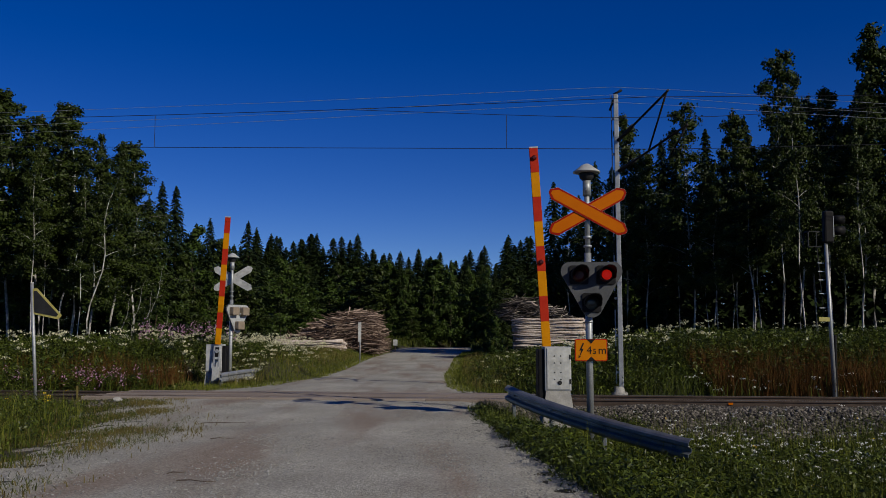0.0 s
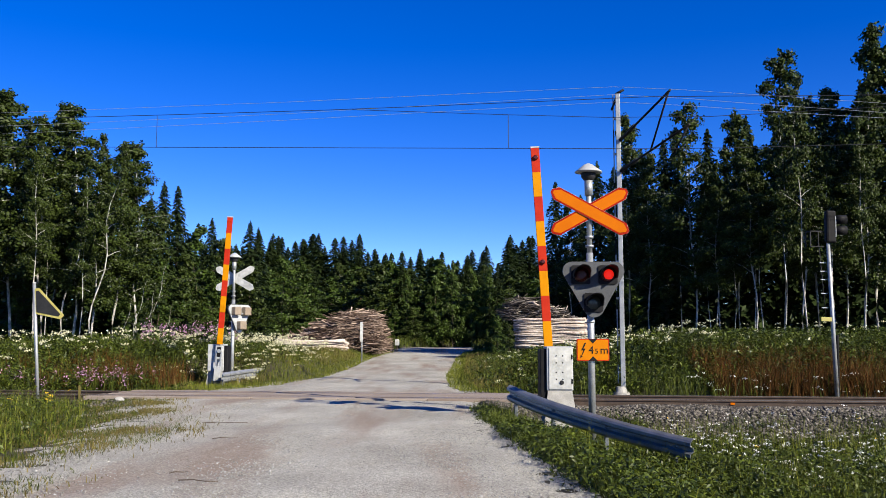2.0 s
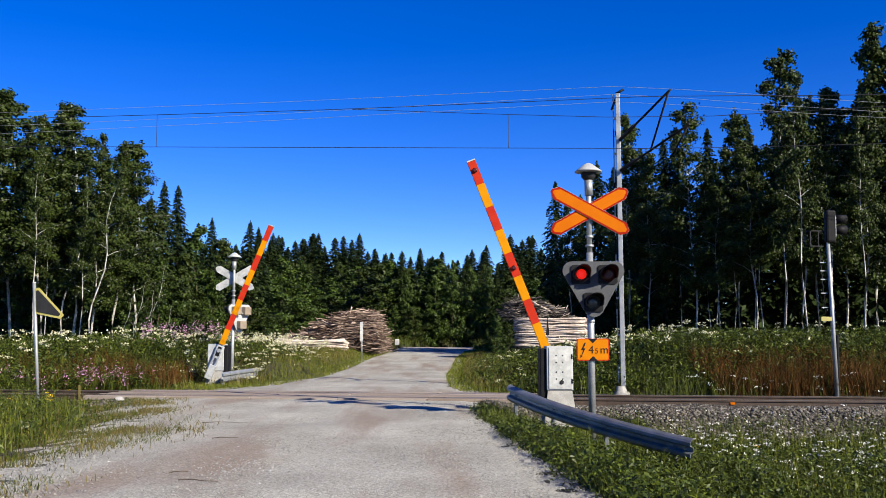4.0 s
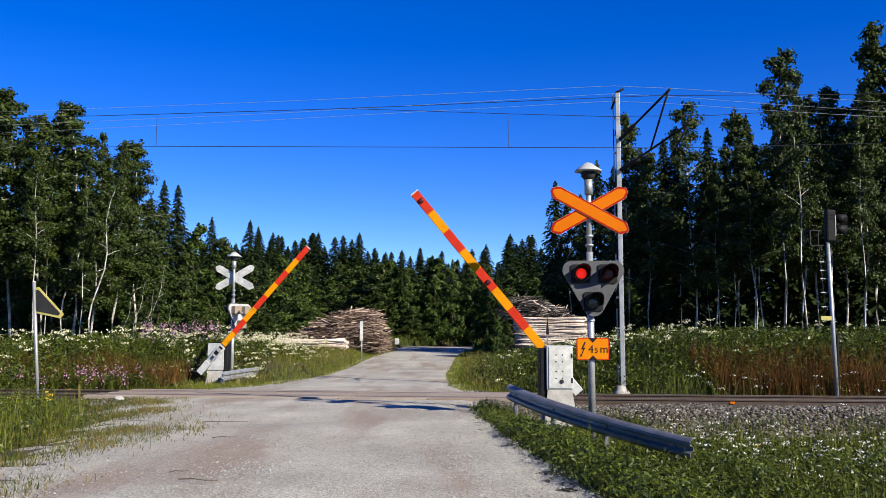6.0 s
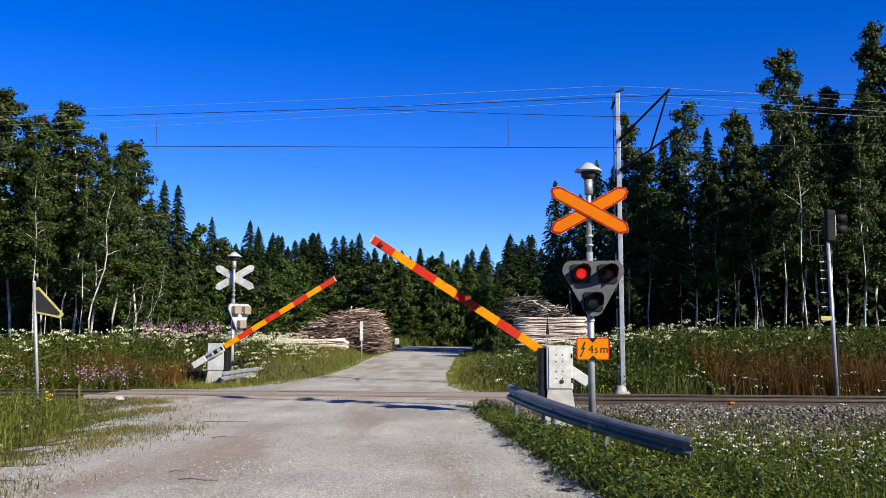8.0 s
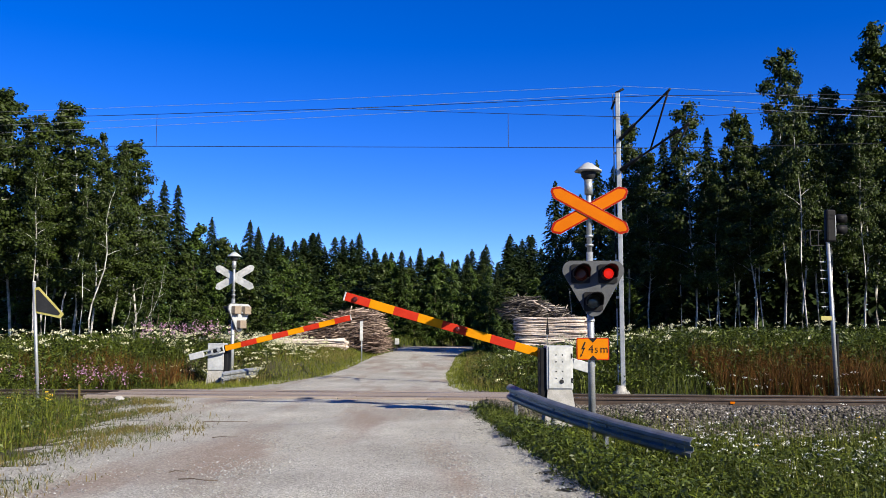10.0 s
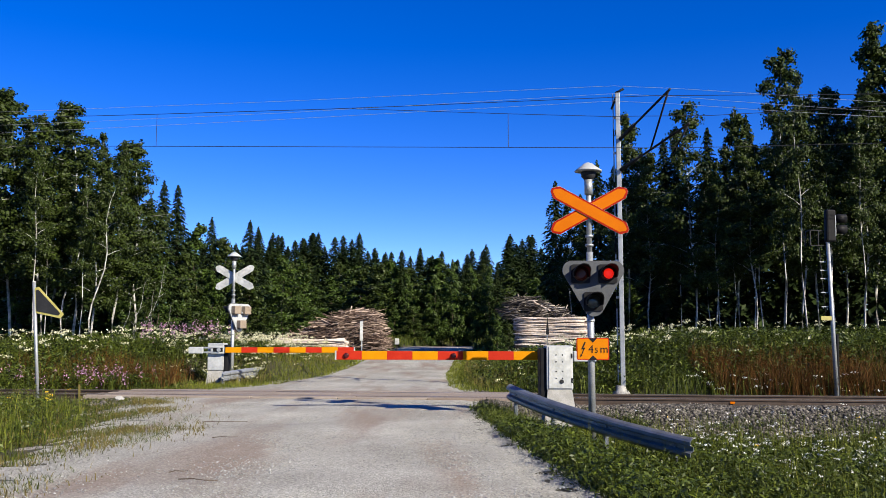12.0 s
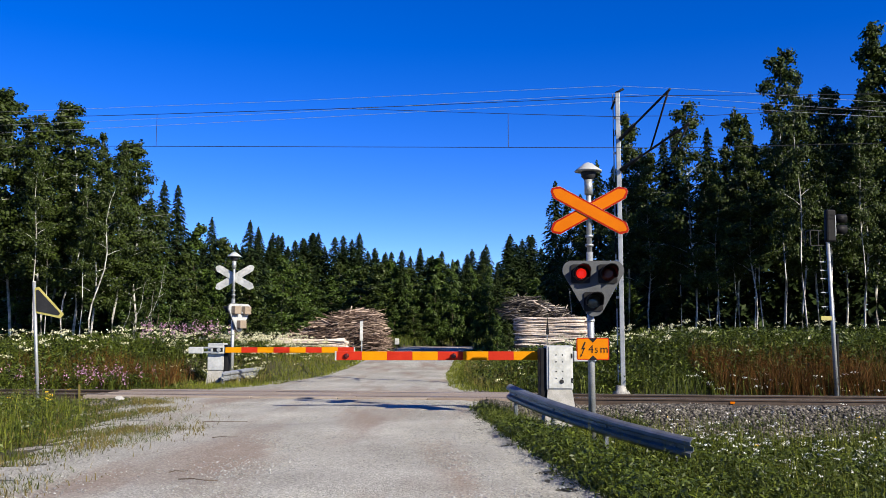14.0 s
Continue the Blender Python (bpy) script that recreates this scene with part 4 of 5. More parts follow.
def broadleaf(name, H, crown0, width, n_leaf, leaf_size, bark, leafmat, lean, label, seed, limbs=22, clump=0.30, bare=0.2, thick=0.0036, sway=0.10):
    """Trunk, rising limbs that fork, and leaf clumps hung along them with gaps between."""
    r = random.Random(seed)
    t = thing(name, Matrix(), label, "tree")
    bm = B()
    n = 12
    trunk = [Vector((lean * H * (k / n) ** 1.3 + sway * math.sin(k * 1.1 + seed), 0.8 * sway * math.sin(k * 0.8 + seed * 2), H * 0.97 * k / n - (0.3 if k == 0 else 0))) for k in range(n + 1)]
    limb_mesh(bm, trunk, thick * H + 0.01, 0.012)
    tips, weight = [], []
    for k in range(limbs):
        f = crown0 + (1 - crown0) * (k + r.random()) / limbs
        j = min(int(f * n), n - 1)
        p = trunk[j].lerp(trunk[j + 1], f * n - j)
        g = (f - crown0) / (1 - crown0)
        L = width * (0.35 + 0.65 * math.sin(math.pi * min(1, 0.18 + g * 0.82)) ** 0.8) * r.uniform(0.45, 1.3) * (1 - 0.80 * g) + 0.12
        a = k * 2.4 + r.uniform(-0.7, 0.7)
        d = Vector((math.cos(a), math.sin(a), 0))
        rise = r.uniform(0.55, 1.0)
        seg = [p + d * (L * q) + Vector((0, 0, L * (rise * q - 0.45 * q * q))) for q in (0, 0.25, 0.5, 0.75, 1.0)]
        limb_mesh(bm, seg, 0.0014 * H * (1 - 0.6 * g) + 0.005, 0.004, 5)
        boughs = [seg]
        for side in (-1, 1):
            a2, q0 = a + side * r.uniform(0.5, 1.1), r.randrange(1, 3)
            d2, L2 = Vector((math.cos(a2), math.sin(a2), 0)), L * r.uniform(0.35, 0.65)
            twig = [seg[q0] + d2 * (L2 * q) + Vector((0, 0, L2 * (rise * 0.8 * q - 0.6 * q * q))) for q in (0, 0.33, 0.66, 1.0)]
            limb_mesh(bm, twig, 0.0005 * H + 0.004, 0.003, 4)
            boughs.append(twig)
        for bough in boughs:
            m = len(bough) - 1
            for q in np.arange(bare, 1.01, 0.13):
                i = min(int(q * m), m - 1)
                c = bough[i].lerp(bough[i + 1], q * m - i)
                tips.append((c.x + r.gauss(0, 0.09), c.y + r.gauss(0, 0.09), c.z - abs(r.gauss(0, 0.20)) + 0.06))
                weight.append((r.uniform(0.15, 1.0) ** 1.5) * (1 - 0.62 * g))
    for k in range(9):
        c = trunk[-2].lerp(trunk[-1], k / 8)
        tips.append((c.x, c.y, c.z + 0.08))
        weight.append(0.12 - 0.012 * k)
    part("trunk", bm, bark, t)
    C, w = np.array(tips), np.array(weight)
    rad = clump * (0.32 + 1.05 * w)
    idx = rng.choice(len(C), n_leaf, p=rad ** 1.8 / (rad ** 1.8).sum())
    way = unit(rng.normal(0, 1, (n_leaf, 3)))
    Q = C[idx] + way * (rad[idx] * rng.random(n_leaf) ** 0.6 * 1.15)[:, None] * [1.0, 1.0, 0.95]
    Q[:, 2] -= 0.25 * rad[idx] * rng.random(n_leaf)
    axis = np.column_stack([np.interp(Q[:, 2], [p.z for p in trunk], [p.x for p in trunk]), np.zeros(n_leaf), Q[:, 2]])
    face = way * 0.75 + unit(Q - axis) * 0.55 + [0, 0, 0.25] + rng.normal(0, 0.62, Q.shape)
    V, F = cards(Q, rng.uniform(0.7, 1.3, n_leaf) * leaf_size, 1.25, 0.15, 0.3, face)
    ob = new("crown", sheet_mesh("crown", V, F, leafmat))
    ob.parent = t
    return t


def spruce(name, H, R, label, seed, boughs=200, k=14, twig=1.0):
    """A straight trunk with drooping boughs, each a flat spray of needle twigs, and a thin leader."""
    t = thing(name, Matrix(), label, "tree")
    bm = B()
    limb_mesh(bm, [Vector((0, 0, -0.3)), Vector((0.03, 0, H * 0.4)), Vector((0, 0.02, H * 0.75)), Vector((0, 0, H))], 0.011 * H, 0.008)
    part("trunk", bm, M_BARK_S, t)
    Q, S, A, N = [], [], [], []
    for b in range(boughs):
        f = 0.04 + 0.945 * ((b + rng.random()) / boughs) ** 0.85
        L = R * ((1 - f) ** 0.9 * 0.98 + 0.12 * f * (1 - f)) * rng.uniform(0.62, 1.12) * (1 + 0.12 * math.sin(f * 40 + seed)) + 0.07
        a = b * 2.3999 + rng.uniform(-0.4, 0.4)
        out = np.array([math.cos(a), math.sin(a), 0.0])
        side = np.array([-out[1], out[0], 0.0])
        q = np.linspace(0.18, 1.0, k)
        fan = rng.uniform(-1, 1, k) * 0.30 * L * (1.1 - q)
        lift = rng.uniform(0.0, 0.22) + 0.25 * f
        z = H * f + L * (lift * q - 0.55 * q * q) - np.abs(fan) * 0.25 + rng.normal(0, 0.03, k)
        Q.append(out * (L * q)[:, None] + side * fan[:, None] + np.array([0, 0, 1.0]) * z[:, None])
        slope = lift - 1.1 * q
        A.append(out * 1.0 + side * (np.sign(fan) * 0.55 + rng.normal(0, 0.2, k))[:, None] + np.array([0, 0, 1.0]) * slope[:, None])
        N.append(out * 0.45 + np.array([0, 0, 1.0]) + rng.normal(0, 0.45, (k, 3)))
        S.append((0.05 + 0.15 * L ** 0.6) * twig * rng.uniform(0.7, 1.25, k))
    m = 34
    h = H * (0.93 + 0.075 * rng.random(m))
    a = rng.random(m) * 6.283
    out = np.column_stack([np.cos(a), np.sin(a), np.full(m, 0.5)])
    Q.append(out * [1, 1, 0] * ((H * 1.01 - h) * 0.22 + 0.01)[:, None] + np.column_stack([np.zeros(m), np.zeros(m), h]))
    A.append(out.copy())
    N.append(out * [1, 1, 0] + [0, 0, 0.6])
    S.append(np.full(m, 0.12))
    V, F = cards(np.concatenate(Q), np.concatenate(S), 1.9, 0.15, 0.0, np.concatenate(N), np.concatenate(A), 0.42)
    ob = new("crown", sheet_mesh("crown", V, F, M_NEEDLE))
    ob.parent = t
    return t


L_B = "tall birch with a white trunk and airy crown"
L_S = "dark green narrow spruce at the forest edge"
L_A = "leafy light green young deciduous tree"
birches = [broadleaf("birch_tree", 12, 0.26, 2.3, 13500, 0.098, M_BARK_B, M_LEAF_B, 0.0, L_B, 3, 30, 0.34),
           broadleaf("birch_tree", 12, 0.36, 2.0, 12000, 0.098, M_BARK_B, M_LEAF_B, 0.03, L_B, 8, 27, 0.34),
           broadleaf("birch_tree", 12, 0.24, 2.6, 14000, 0.098, M_BARK_B, M_LEAF_B, 0.06, L_B, 15, 28, 0.36),
           broadleaf("birch_tree", 12, 0.32, 1.9, 12000, 0.098, M_BARK_B, M_LEAF_B, 0.02, L_B, 41, 32, 0.32)]
slanting = [broadleaf("birch_tree", 12, 0.46, 2.2, 5600, 0.10, M_BARK_B, M_LEAF_B, 0.16, "slanting birch with bare white limbs and sparse crown", 27, 13, 0.30, 0.4, 0.0042, 0.20),
            broadleaf("birch_tree", 12, 0.42, 1.5, 6200, 0.10, M_BARK_B, M_LEAF_B, 0.015, "slender birch with a bare white trunk", 29, 18, 0.30, 0.2, 0.0036, 0.09),
            broadleaf("birch_tree", 12, 0.25, 2.4, 3000, 0.12, M_BARK_B, M_LEAF_B, 0.22, "small leaning birch with bare forked stems", 31, 8, 0.28, 0.65, 0.0042, 0.22)]
aspens = [broadleaf("deciduous_tree", 8, 0.06, 2.1, 5200, 0.15, M_BARK_S, M_LEAF_L, 0.0, L_A, 21, 20, 0.36),
          broadleaf("deciduous_tree", 8, 0.10, 2.4, 5200, 0.15, M_BARK_S, M_LEAF_B, 0.02, L_A, 33, 17, 0.36),
          broadleaf("deciduous_tree", 8, 0.08, 1.7, 5200, 0.15, M_BARK_S, M_LEAF_L, 0.03, L_A, 52, 24, 0.30)]
deep = [spruce("spruce_tree", 13, 3.0, "dark spruce deep in the shaded wood", 11, 220, 16, 0.5)]
spruces = [spruce("spruce_tree", 13, 2.7, L_S, 5, 280), spruce("spruce_tree", 13, 2.2, L_S, 6, 260), spruce("spruce_tree", 13, 2.5, L_S, 7, 290)]
pool = {"d": deep, "l": slanting, "b": birches, "a": aspens, "s": spruces}
height = {"d": 13.0, "l": 12.0, "b": 12.0, "a": 8.0, "s": 13.0}
used = set()


def plant(kind, k, x, y, H, turn=0.0, wide=1.0, group=""):
    src = pool[kind][k % len(pool[kind])]
    f = H / height[kind]
    m = Matrix.LocRotScale((x, y, float(ground_z(x, y)) - 0.05), Euler((0, 0, turn)), (f * wide, f * wide, f))
    if src.name not in used:
        used.add(src.name)
        src.matrix_world = m
        src["group"] = group
        return src
    c = copy_thing(src, Matrix())
    c.matrix_basis = m
    c["group"] = group
    return c


def at(px, D):
    return (px - 784) * D / 1568


# right-hand wood: (bearing, distance, top, kind)
for i, (px, D, top, kind) in enumerate([(985, 47, 325, "s"), (1010, 44, 360, "b"), (1060, 46, 290, "s"), (1112, 40, 198, "b"), (1150, 38, 262, "b"), (1180, 41, 250, "s"),
                                        (1232, 36, 180, "b"), (1268, 34, 300, "b"), (1310, 38, 186, "b"), (1338, 33, 250, "b"), (1390, 35, 86, "b"), (1422, 32, 190, "b"),
                                        (1448, 37, 160, "b"), (1500, 36, 150, "b"), (1530, 33, 160, "b"), (1556, 34, 26, "b"), (1600, 34, 60, "b"), (1640, 33, 100, "b"),
                                        (1090, 52, 300, "s"), (1140, 50, 270, "s"), (1200, 48, 250, "s"), (1260, 46, 230, "s"), (1330, 45, 210, "s"), (1400, 44, 200, "s"), (1470, 43, 170, "s"),
                                        (1540, 42, 150, "s"), (1610, 42, 150, "s"), (1030, 58, 350, "s"), (1110, 60, 320, "s"), (1180, 58, 300, "s"), (1290, 55, 260, "s"), (1380, 53, 240, "s"), (1500, 50, 200, "s")]):
    D += 11
    plant(kind, i * 7 + 1 if kind == "s" else i, at(px, D), D, (1.4 + (600 - top) * D / 1568 - 0.9) * 1.02, i * 1.7, 1.05 if kind == "b" else 1.15, "trees of the right wood")
# bare-stemmed birches before the woods
for i, (px, D, top, turn, k) in enumerate([(60, 37, 230, 3.0, 1), (144, 37.5, 300, 0.2, 1), (160, 37, 250, -0.1, 0), (108, 39, 210, 0.4, 0), (82, 38.5, 330, 2.4, 1),
                                           (214, 37, 500, 0.3, 2), (232, 37.6, 470, 0.1, 2), (252, 38, 490, 0.6, 2), (262, 39, 440, 0.0, 2), (288, 38.4, 520, 0.5, 2),
                                           (1272, 46, 280, 2.0, 1), (1336, 45, 230, 1.0, 1), (1347, 44.5, 250, 4.0, 1), (1424, 41, 120, 2.5, 1), (1205, 48, 330, 5.0, 1), (1255, 47, 300, 3.4, 1),
                                           (1300, 46, 330, 0.3, 1), (1390, 42, 220, 5.5, 1), (1530, 41, 200, 0.6, 1), (1475, 42, 240, 1.9, 1)]):
    plant("l", k, at(px, D), D, 1.4 + (600 - top) * D / 1568 - 0.9, turn, 0.75 if k == 1 else 0.9, "bare-stemmed birches")
# left-hand wood
for i, (px, D, top, kind) in enumerate([(-40, 38, 170, "b"), (18, 41, 162, "b"), (70, 39, 215, "b"), (98, 44, 192, "b"), (132, 42, 190, "b"), (165, 40, 300, "b"), (205, 41, 262, "b"), (238, 43, 262, "b"),
                                        (285, 52, 345, "s"), (310, 54, 350, "s"), (262, 50, 370, "s"), (40, 50, 240, "s"), (110, 52, 260, "s"), (180, 53, 300, "s"), (-20, 50, 220, "s"), (225, 56, 330, "s"),
                                        (345, 60, 415, "a"), (372, 66, 408, "s"), (400, 62, 440, "a"), (440, 72, 412, "s"), (455, 76, 425, "s"), (330, 52, 470, "a"), (280, 46, 480, "a"), (240, 45, 470, "a"),
                                        (120, 44, 470, "a"), (30, 43, 470, "a"), (380, 56, 500, "a"), (440, 60, 490, "a"), (500, 70, 470, "a"), (540, 74, 480, "a")]):
    plant(kind, i * 5 + 1, at(px, D), D, 1.4 + (600 - top) * D / 1568 + 0.0, i * 2.3, 1.3 if kind == "b" else 1.25, "trees of the left wood")
# deeper rows that close the woods
r2 = random.Random(4)
for i in range(44):
    right = i < 26
    px = r2.uniform(1000, 1720) if right else r2.uniform(-120, 330)
    D = r2.uniform(64, 80)
    top = r2.uniform(330, 410) + (0 if right or px < 230 else 50)
    plant("d", i, at(px, D), D, 1.4 + (600 - top) * D / 1568 - 1.0, i * 1.3, 1.6, "trees deep in the wood")
for i in range(40):
    right = i < 24
    px = r2.uniform(1090, 1720) if right else r2.uniform(-120, 300)
    D = r2.uniform(54, 60) if right else r2.uniform(50, 58)
    plant("a", i, at(px, D), D, 1.4 + (600 - r2.uniform(470, 545)) * D / 1568 - 1.0, i * 1.3, 1.6, "undergrowth of the wood")
# the wood at the road's bend
for i in range(46):
    px = 470 + i * 10.6 + r2.uniform(-8, 8)
    D = r2.uniform(84, 100)
    kind = "aabsa"[i % 5]
    plant(kind, i, at(px, D), D, 1.4 + (600 - r2.uniform(455, 515)) * D / 1568 - 1.0, i * 1.9, r2.uniform(1.1, 1.9) if kind == "a" else 1.3, "young trees at the bend")
for i, (px, top) in enumerate([(800, 448), (835, 455), (770, 475), (865, 455), (720, 480)]):
    plant("a", 0, at(px, 82), 82, 1.4 + (600 - top) * 82 / 1568 - 1.0, i * 1.9, 0.8, "young trees at the bend")
for i in range(76):
    px = 330 + i * 9.1 + r2.uniform(-7, 7)
    D = r2.uniform(105, 125)
    plant("s", i, at(px, D), D, 1.4 + (600 - r2.uniform(415, 455) - (20 if 640 < px < 900 else 0)) * D / 1568 - 1.0, i * 1.3, r2.uniform(1.4, 2.0), "spruces on the skyline")
for i, (px, D, top) in enumerate([(880, 44, 545), (900, 47, 560), (862, 52, 575), (893, 40, 598)]):
    plant("a", i, at(px, D), D, 1.4 + (600 - top) * D / 1568 - 0.7, i * 1.1, 0.9, "roadside bushes")


# shaded hedge and rough grass beyond the crest of the road
x, y = scatter(36000, -9, 12, 60, 112)
ok = road_gap(x, y) > 0.3
x, y = x[ok], y[ok]
blades("crest_grass", np.column_stack([x, y, ground_z(x, y) - 0.02]), rng.uniform(0.25, 0.8, len(x)), rng.uniform(0.02, 0.045, len(x)), M_GRASS, 0.5, "rough grass beyond the crest of the road")
for i in range(26):
    px = 690 + i * 6.6 + r2.uniform(-4, 4)
    D = r2.uniform(80, 88) if px < 770 else r2.uniform(102, 110)
    plant("a", i, at(px, D), D, r2.uniform(1.8, 3.4), i * 1.3, r2.uniform(1.3, 1.9), "hedge beyond the crest")


# ---- log and brush piles ----
def log_mesh(r, L, seed):
    bm = B()
    rr = random.Random(seed)
    n = 6
    limb_mesh(bm, [Vector((L * (k / n - 0.5), rr.uniform(-0.035, 0.035), rr.uniform(-0.03, 0.03))) for k in range(n + 1)], r * 1.15, r * 0.75, 9)
    bm.faces.new([v for v in bm.verts][:9][::-1])
    me = bpy.data.meshes.new("log")
    bm.to_mesh(me)
    bm.free()
    me.materials.append(M_LOG)
    me.materials.append(M_CUT)
    for f in me.polygons:
        if len(f.vertices) > 4:
            f.material_index = 1
    return me


LOGS = [log_mesh(0.030 + 0.0036 * k, 3.9 - 0.07 * (k * 5 % 7), k) for k in range(9)]


def log_stack(m, width, high, label, rows_deep):
    t = thing("log_stack", m, label, "log pile")
    z, row = 0.08, 0
    rr = random.Random(int(width * 10))
    while z < high:
        y = -rows_deep / 2
        while y < rows_deep / 2:
            o = new("log", LOGS[rr.randrange(9)])
            o.parent = t
            o.matrix_basis = pose(0, 0, 0, 0, 0, rr.choice((0, 180))) @ pose(rr.uniform(-0.16, 0.16), y + 0.08 * (row % 2), z, rr.uniform(0, 360), rr.uniform(-1.2, 1.2) * (3 if high < 1 else 1), rr.uniform(-1.5, 1.5) * (3 if high < 1 else 1))
            y += rr.uniform(0.115, 0.145)
        z += 0.088
        row += 1
    return t


log_stack(pose(at(976, 48), 48, 0.85, 0, 0, -4), 3.8, 1.66, "neat stack of pale birch logs by the road", 1.6)
log_stack(pose(at(553, 50), 50, 0.55, 0, 0, 6), 4.2, 0.72, "low stack of pale logs among flowers", 1.4)


def brush_pile(m, lx, ly, hz, n, seed, label, material):
    rr = random.Random(seed)
    bm = B()
    for k in range(n):
        a, f = rr.uniform(-1, 1), rr.uniform(-1, 1)
        top = hz * min(1.0, 0.25 + 0.62 * (a + 1.0), (1.06 - a) * 5) * (1 - 0.5 * f * f)
        c = Vector((a * lx / 2, f * ly / 2, rr.random() ** 0.6 * top))
        d = Vector((rr.gauss(0.9, 0.5), rr.gauss(0, 0.5), rr.gauss(0, 0.22))).normalized()
        L = rr.uniform(0.5, 1.5)
        mid = c + Vector((rr.gauss(0, 0.06), rr.gauss(0, 0.06), rr.gauss(0.03, 0.05)))
        limb_mesh(bm, [c - d * L / 2, mid, c + d * L / 2], rr.uniform(0.012, 0.05), 0.008, 4)
    for k in range(n // 45):
        a, f = rr.uniform(-0.7, 0.85), rr.uniform(-1, -0.1)
        top = hz * min(1.0, 0.25 + 0.62 * (a + 1.0), (1.06 - a) * 5) * (1 - 0.5 * f * f)
        c = Vector((a * lx / 2, f * ly / 2, rr.uniform(0.35, 1.0) * top))
        d = Vector((1.0, rr.gauss(0, 0.3), rr.gauss(0.06, 0.20))).normalized()
        L = rr.uniform(1.2, 2.2)
        limb_mesh(bm, [c - d * L / 2, c + Vector((0, 0, rr.gauss(0.03, 0.04))), c + d * L / 2], rr.uniform(0.035, 0.065), 0.025, 6)
    ob = part("brush_pile", bm, material, None, label)
    ob.matrix_world = m
    return tagged(ob, category="brush pile", kind="stuff")


brush_pile(pose(at(594, 54), 54, 0.55), 5.9, 3.0, 2.55, 3400, 2, "large heap of bare dead branches and tops", M_BRUSH)
brush_pile(pose(at(948, 49.0), 49.0, 2.38, 0, 0, 180), 3.2, 1.5, 1.25, 800, 3, "tangled dark dead branches on top of the logs", M_TOPS)

lo = tagged(new("loose_log", log_mesh(0.055, 1.5, 12)), "single pale log slanting on the dead branches", "log")
lo.matrix_world = pose(at(966, 47.6), 48.3, 3.02, 0, 30, 0)

# dark dead twigs lying on the gravel
for x0, y0, L, turn in ((-3.62, 14.9, 0.75, 4), (-2.4, 8.85, 0.42, -14), (-3.05, 12.6, 0.35, 12), (-2.75, 9.4, 0.2, 30)):
    bm = B()
    limb_mesh(bm, [Vector((-L / 2, 0, 0.012)), Vector((-L / 6, 0.02, 0.02)), Vector((L / 5, -0.015, 0.015)), Vector((L / 2, 0.01, 0.012))], 0.007, 0.004, 5)
    tw = part("fallen_twig", bm, M_BARK_S, None, "dark dead twig lying on the gravel road")
    tw["category"] = "twig"
    tw.matrix_world = pose(x0, y0, 0.005, 0, 0, turn)

# small things by the track
st = thing("wooden_stake", pose(-9.0, 22.2, -0.2, 3, -2, 0), "short bleached wooden stake beside the rails", "stake")
part("stake", box(B(), 0, 0, 0.2, 0.05, 0.05, 0.5, 0.008), M_STRAW, st)
bm = B()
bmesh.ops.create_icosphere(bm, subdivisions=2, radius=0.13)
for v in bm.verts:
    v.co = v.co * (0.8 + 0.35 * noise.noise(v.co * 9)) * 1.0
    v.co.z *= 0.7
stn = part("boulder", bm, M_CONC, None, "pale rounded stone lying beside the crossing")
stn["category"] = "stone"
stn.matrix_world = pose(-7.35, 20.4, 0.02)
mk = part("rail_mark", box(B(), 0, 0, 0, 0.10, 0.004, 0.05, 0.001), M_ORA, None, "small orange paint mark on the rail web")
mk["category"] = "paint mark"
mk.matrix_world = TRACK @ pose(6.65, -0.785, -0.045)
P = np.column_stack([rng.normal(-8.55, 0.05, 9), rng.normal(19.4, 0.06, 9), np.full(9, -0.15)])
blossoms(P, rng.uniform(0.10, 0.40, 9), 8, 0.03, 0.03, M_YFLOWER, "goldenrod", "clump of yellow flowers by the sign pole")

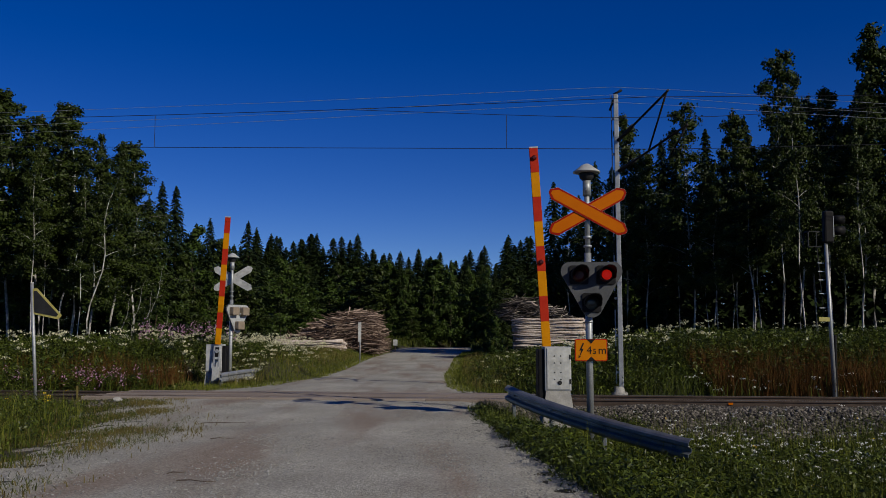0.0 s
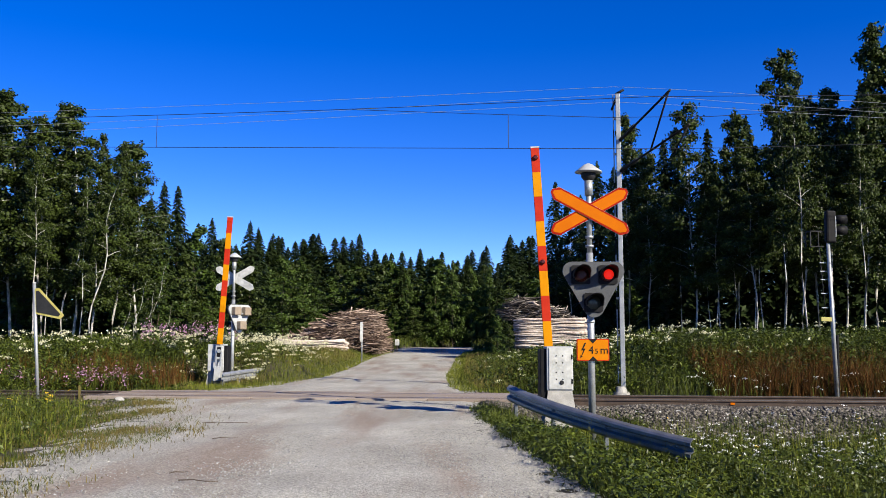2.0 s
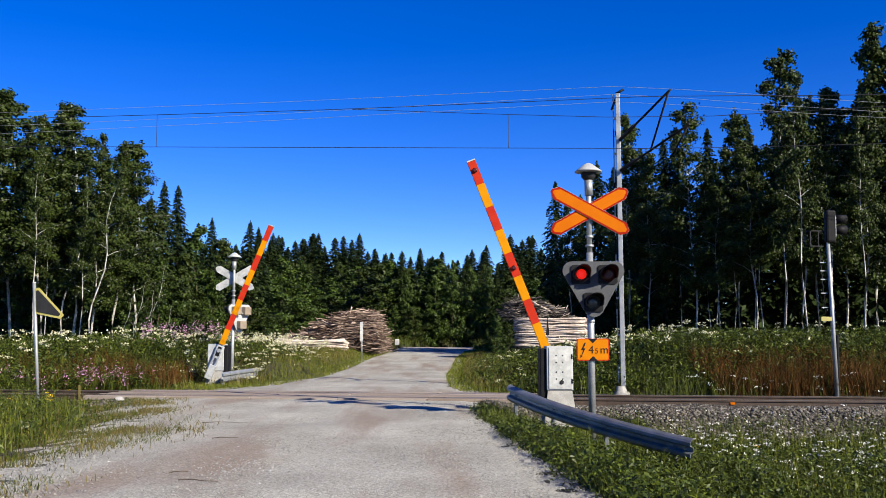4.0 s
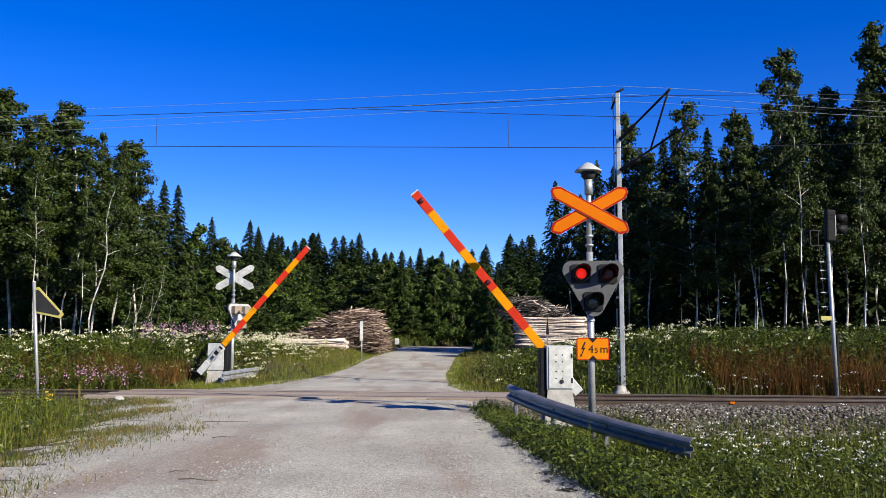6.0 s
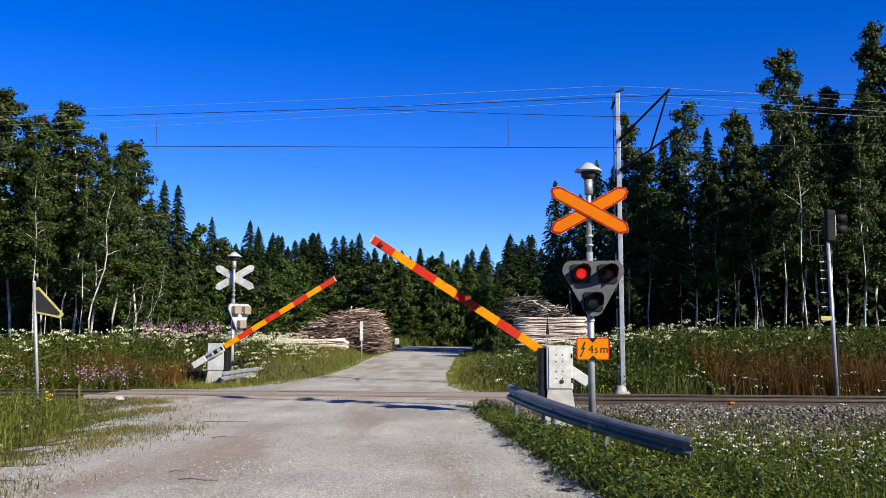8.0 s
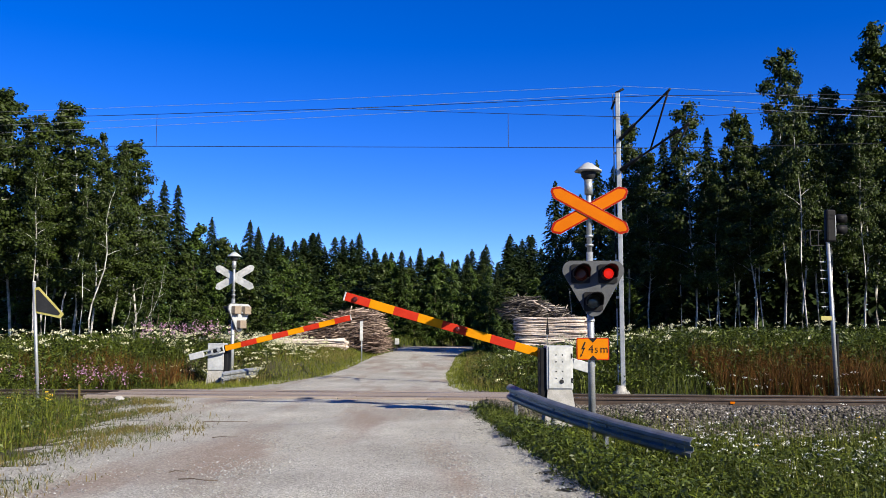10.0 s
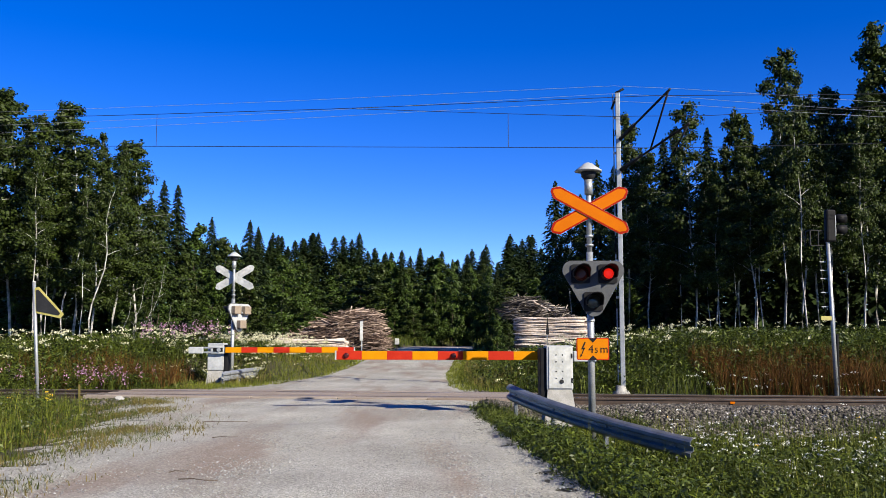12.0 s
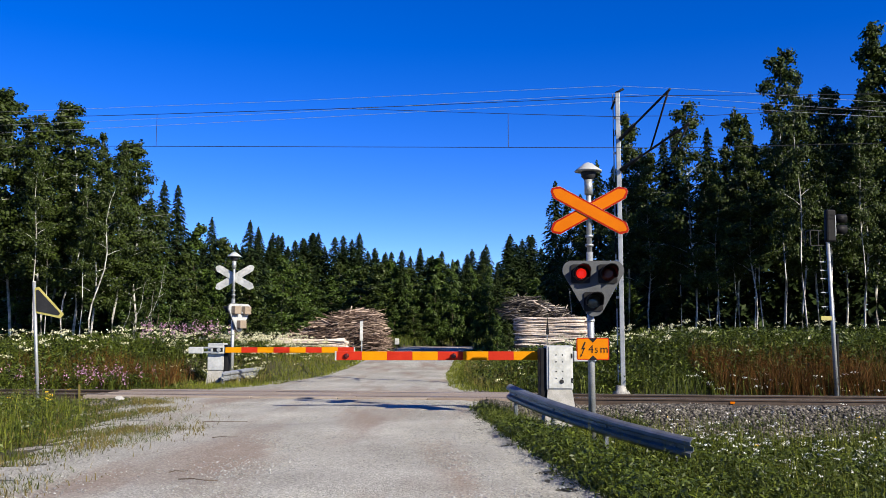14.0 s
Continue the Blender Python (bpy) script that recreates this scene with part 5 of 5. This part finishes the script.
# marker posts
mp = thing("marker_post", pose(at(641, 46), 46, 0.3), "slim white marker post by the brush pile", "post")
part("post", tube(B(), (0, 0, -0.2), (0, 0, 1.2), 0.03), M_GALV, mp)
part("plate", box(B(), -0.02, -0.04, 1.45, 0.16, 0.02, 1.0, 0.01), M_WHITE, mp)
mp = thing("marker_post", pose(at(968, 40), 40, 0.8), "thin post with a dark pointed flag behind the barrier", "post")
part("post", tube(B(), (0, 0, -0.2), (0, 0, 1.5), 0.02), M_GALV, mp)
part("flag", prism(B(), [(-0.08, 0.75), (0.0, 1.6), (0.08, 0.75)], -0.05, -0.03), M_BLACK, mp)
mb = thing("mailbox", pose(at(703, 62), 62, 0.7), "small white box on a post by the bend", "box")
part("post", box(B(), 0, 0, 0.1, 0.06, 0.06, 0.5, 0.01), M_BARK_S, mb)
part("case", box(B(), 0, 0, 0.45, 0.30, 0.25, 0.42, 0.03), M_WHITE, mb)


# ---- what moves ----
ANGLES = [(0.0, 86.8), (1.9, 86.8), (2.2, 85.8), (2.4, 84.1), (2.6, 82.0), (2.8, 80.2), (3.2, 76.3), (5.3, 57.0), (5.5, 55.2), (6.5, 46.2),
          (7.5, 37.6), (8.0, 33.5), (8.2, 31.9), (10.4, 12.9), (10.8, 9.6), (11.2, 5.9), (11.5, 3.4), (11.7, 1.9), (11.9, 0.6), (12.1, 0.0), (14.0, 0.0)]


def motions():
    # the far boom runs a little ahead of the near one
    for boom, lead in zip(booms, (0.0, 1.0)):
        walk(boom, [(t, pose(-0.12, 0.38, 1.05, 0, max(0.0, a - lead * float(np.interp(t, (3.2, 7.0, 10.5, 11.0, 11.5, 12.1), (0.0, 1.4, 2.6, 2.6, 1.7, 0.0)))), 0)) for t, a in ANGLES])
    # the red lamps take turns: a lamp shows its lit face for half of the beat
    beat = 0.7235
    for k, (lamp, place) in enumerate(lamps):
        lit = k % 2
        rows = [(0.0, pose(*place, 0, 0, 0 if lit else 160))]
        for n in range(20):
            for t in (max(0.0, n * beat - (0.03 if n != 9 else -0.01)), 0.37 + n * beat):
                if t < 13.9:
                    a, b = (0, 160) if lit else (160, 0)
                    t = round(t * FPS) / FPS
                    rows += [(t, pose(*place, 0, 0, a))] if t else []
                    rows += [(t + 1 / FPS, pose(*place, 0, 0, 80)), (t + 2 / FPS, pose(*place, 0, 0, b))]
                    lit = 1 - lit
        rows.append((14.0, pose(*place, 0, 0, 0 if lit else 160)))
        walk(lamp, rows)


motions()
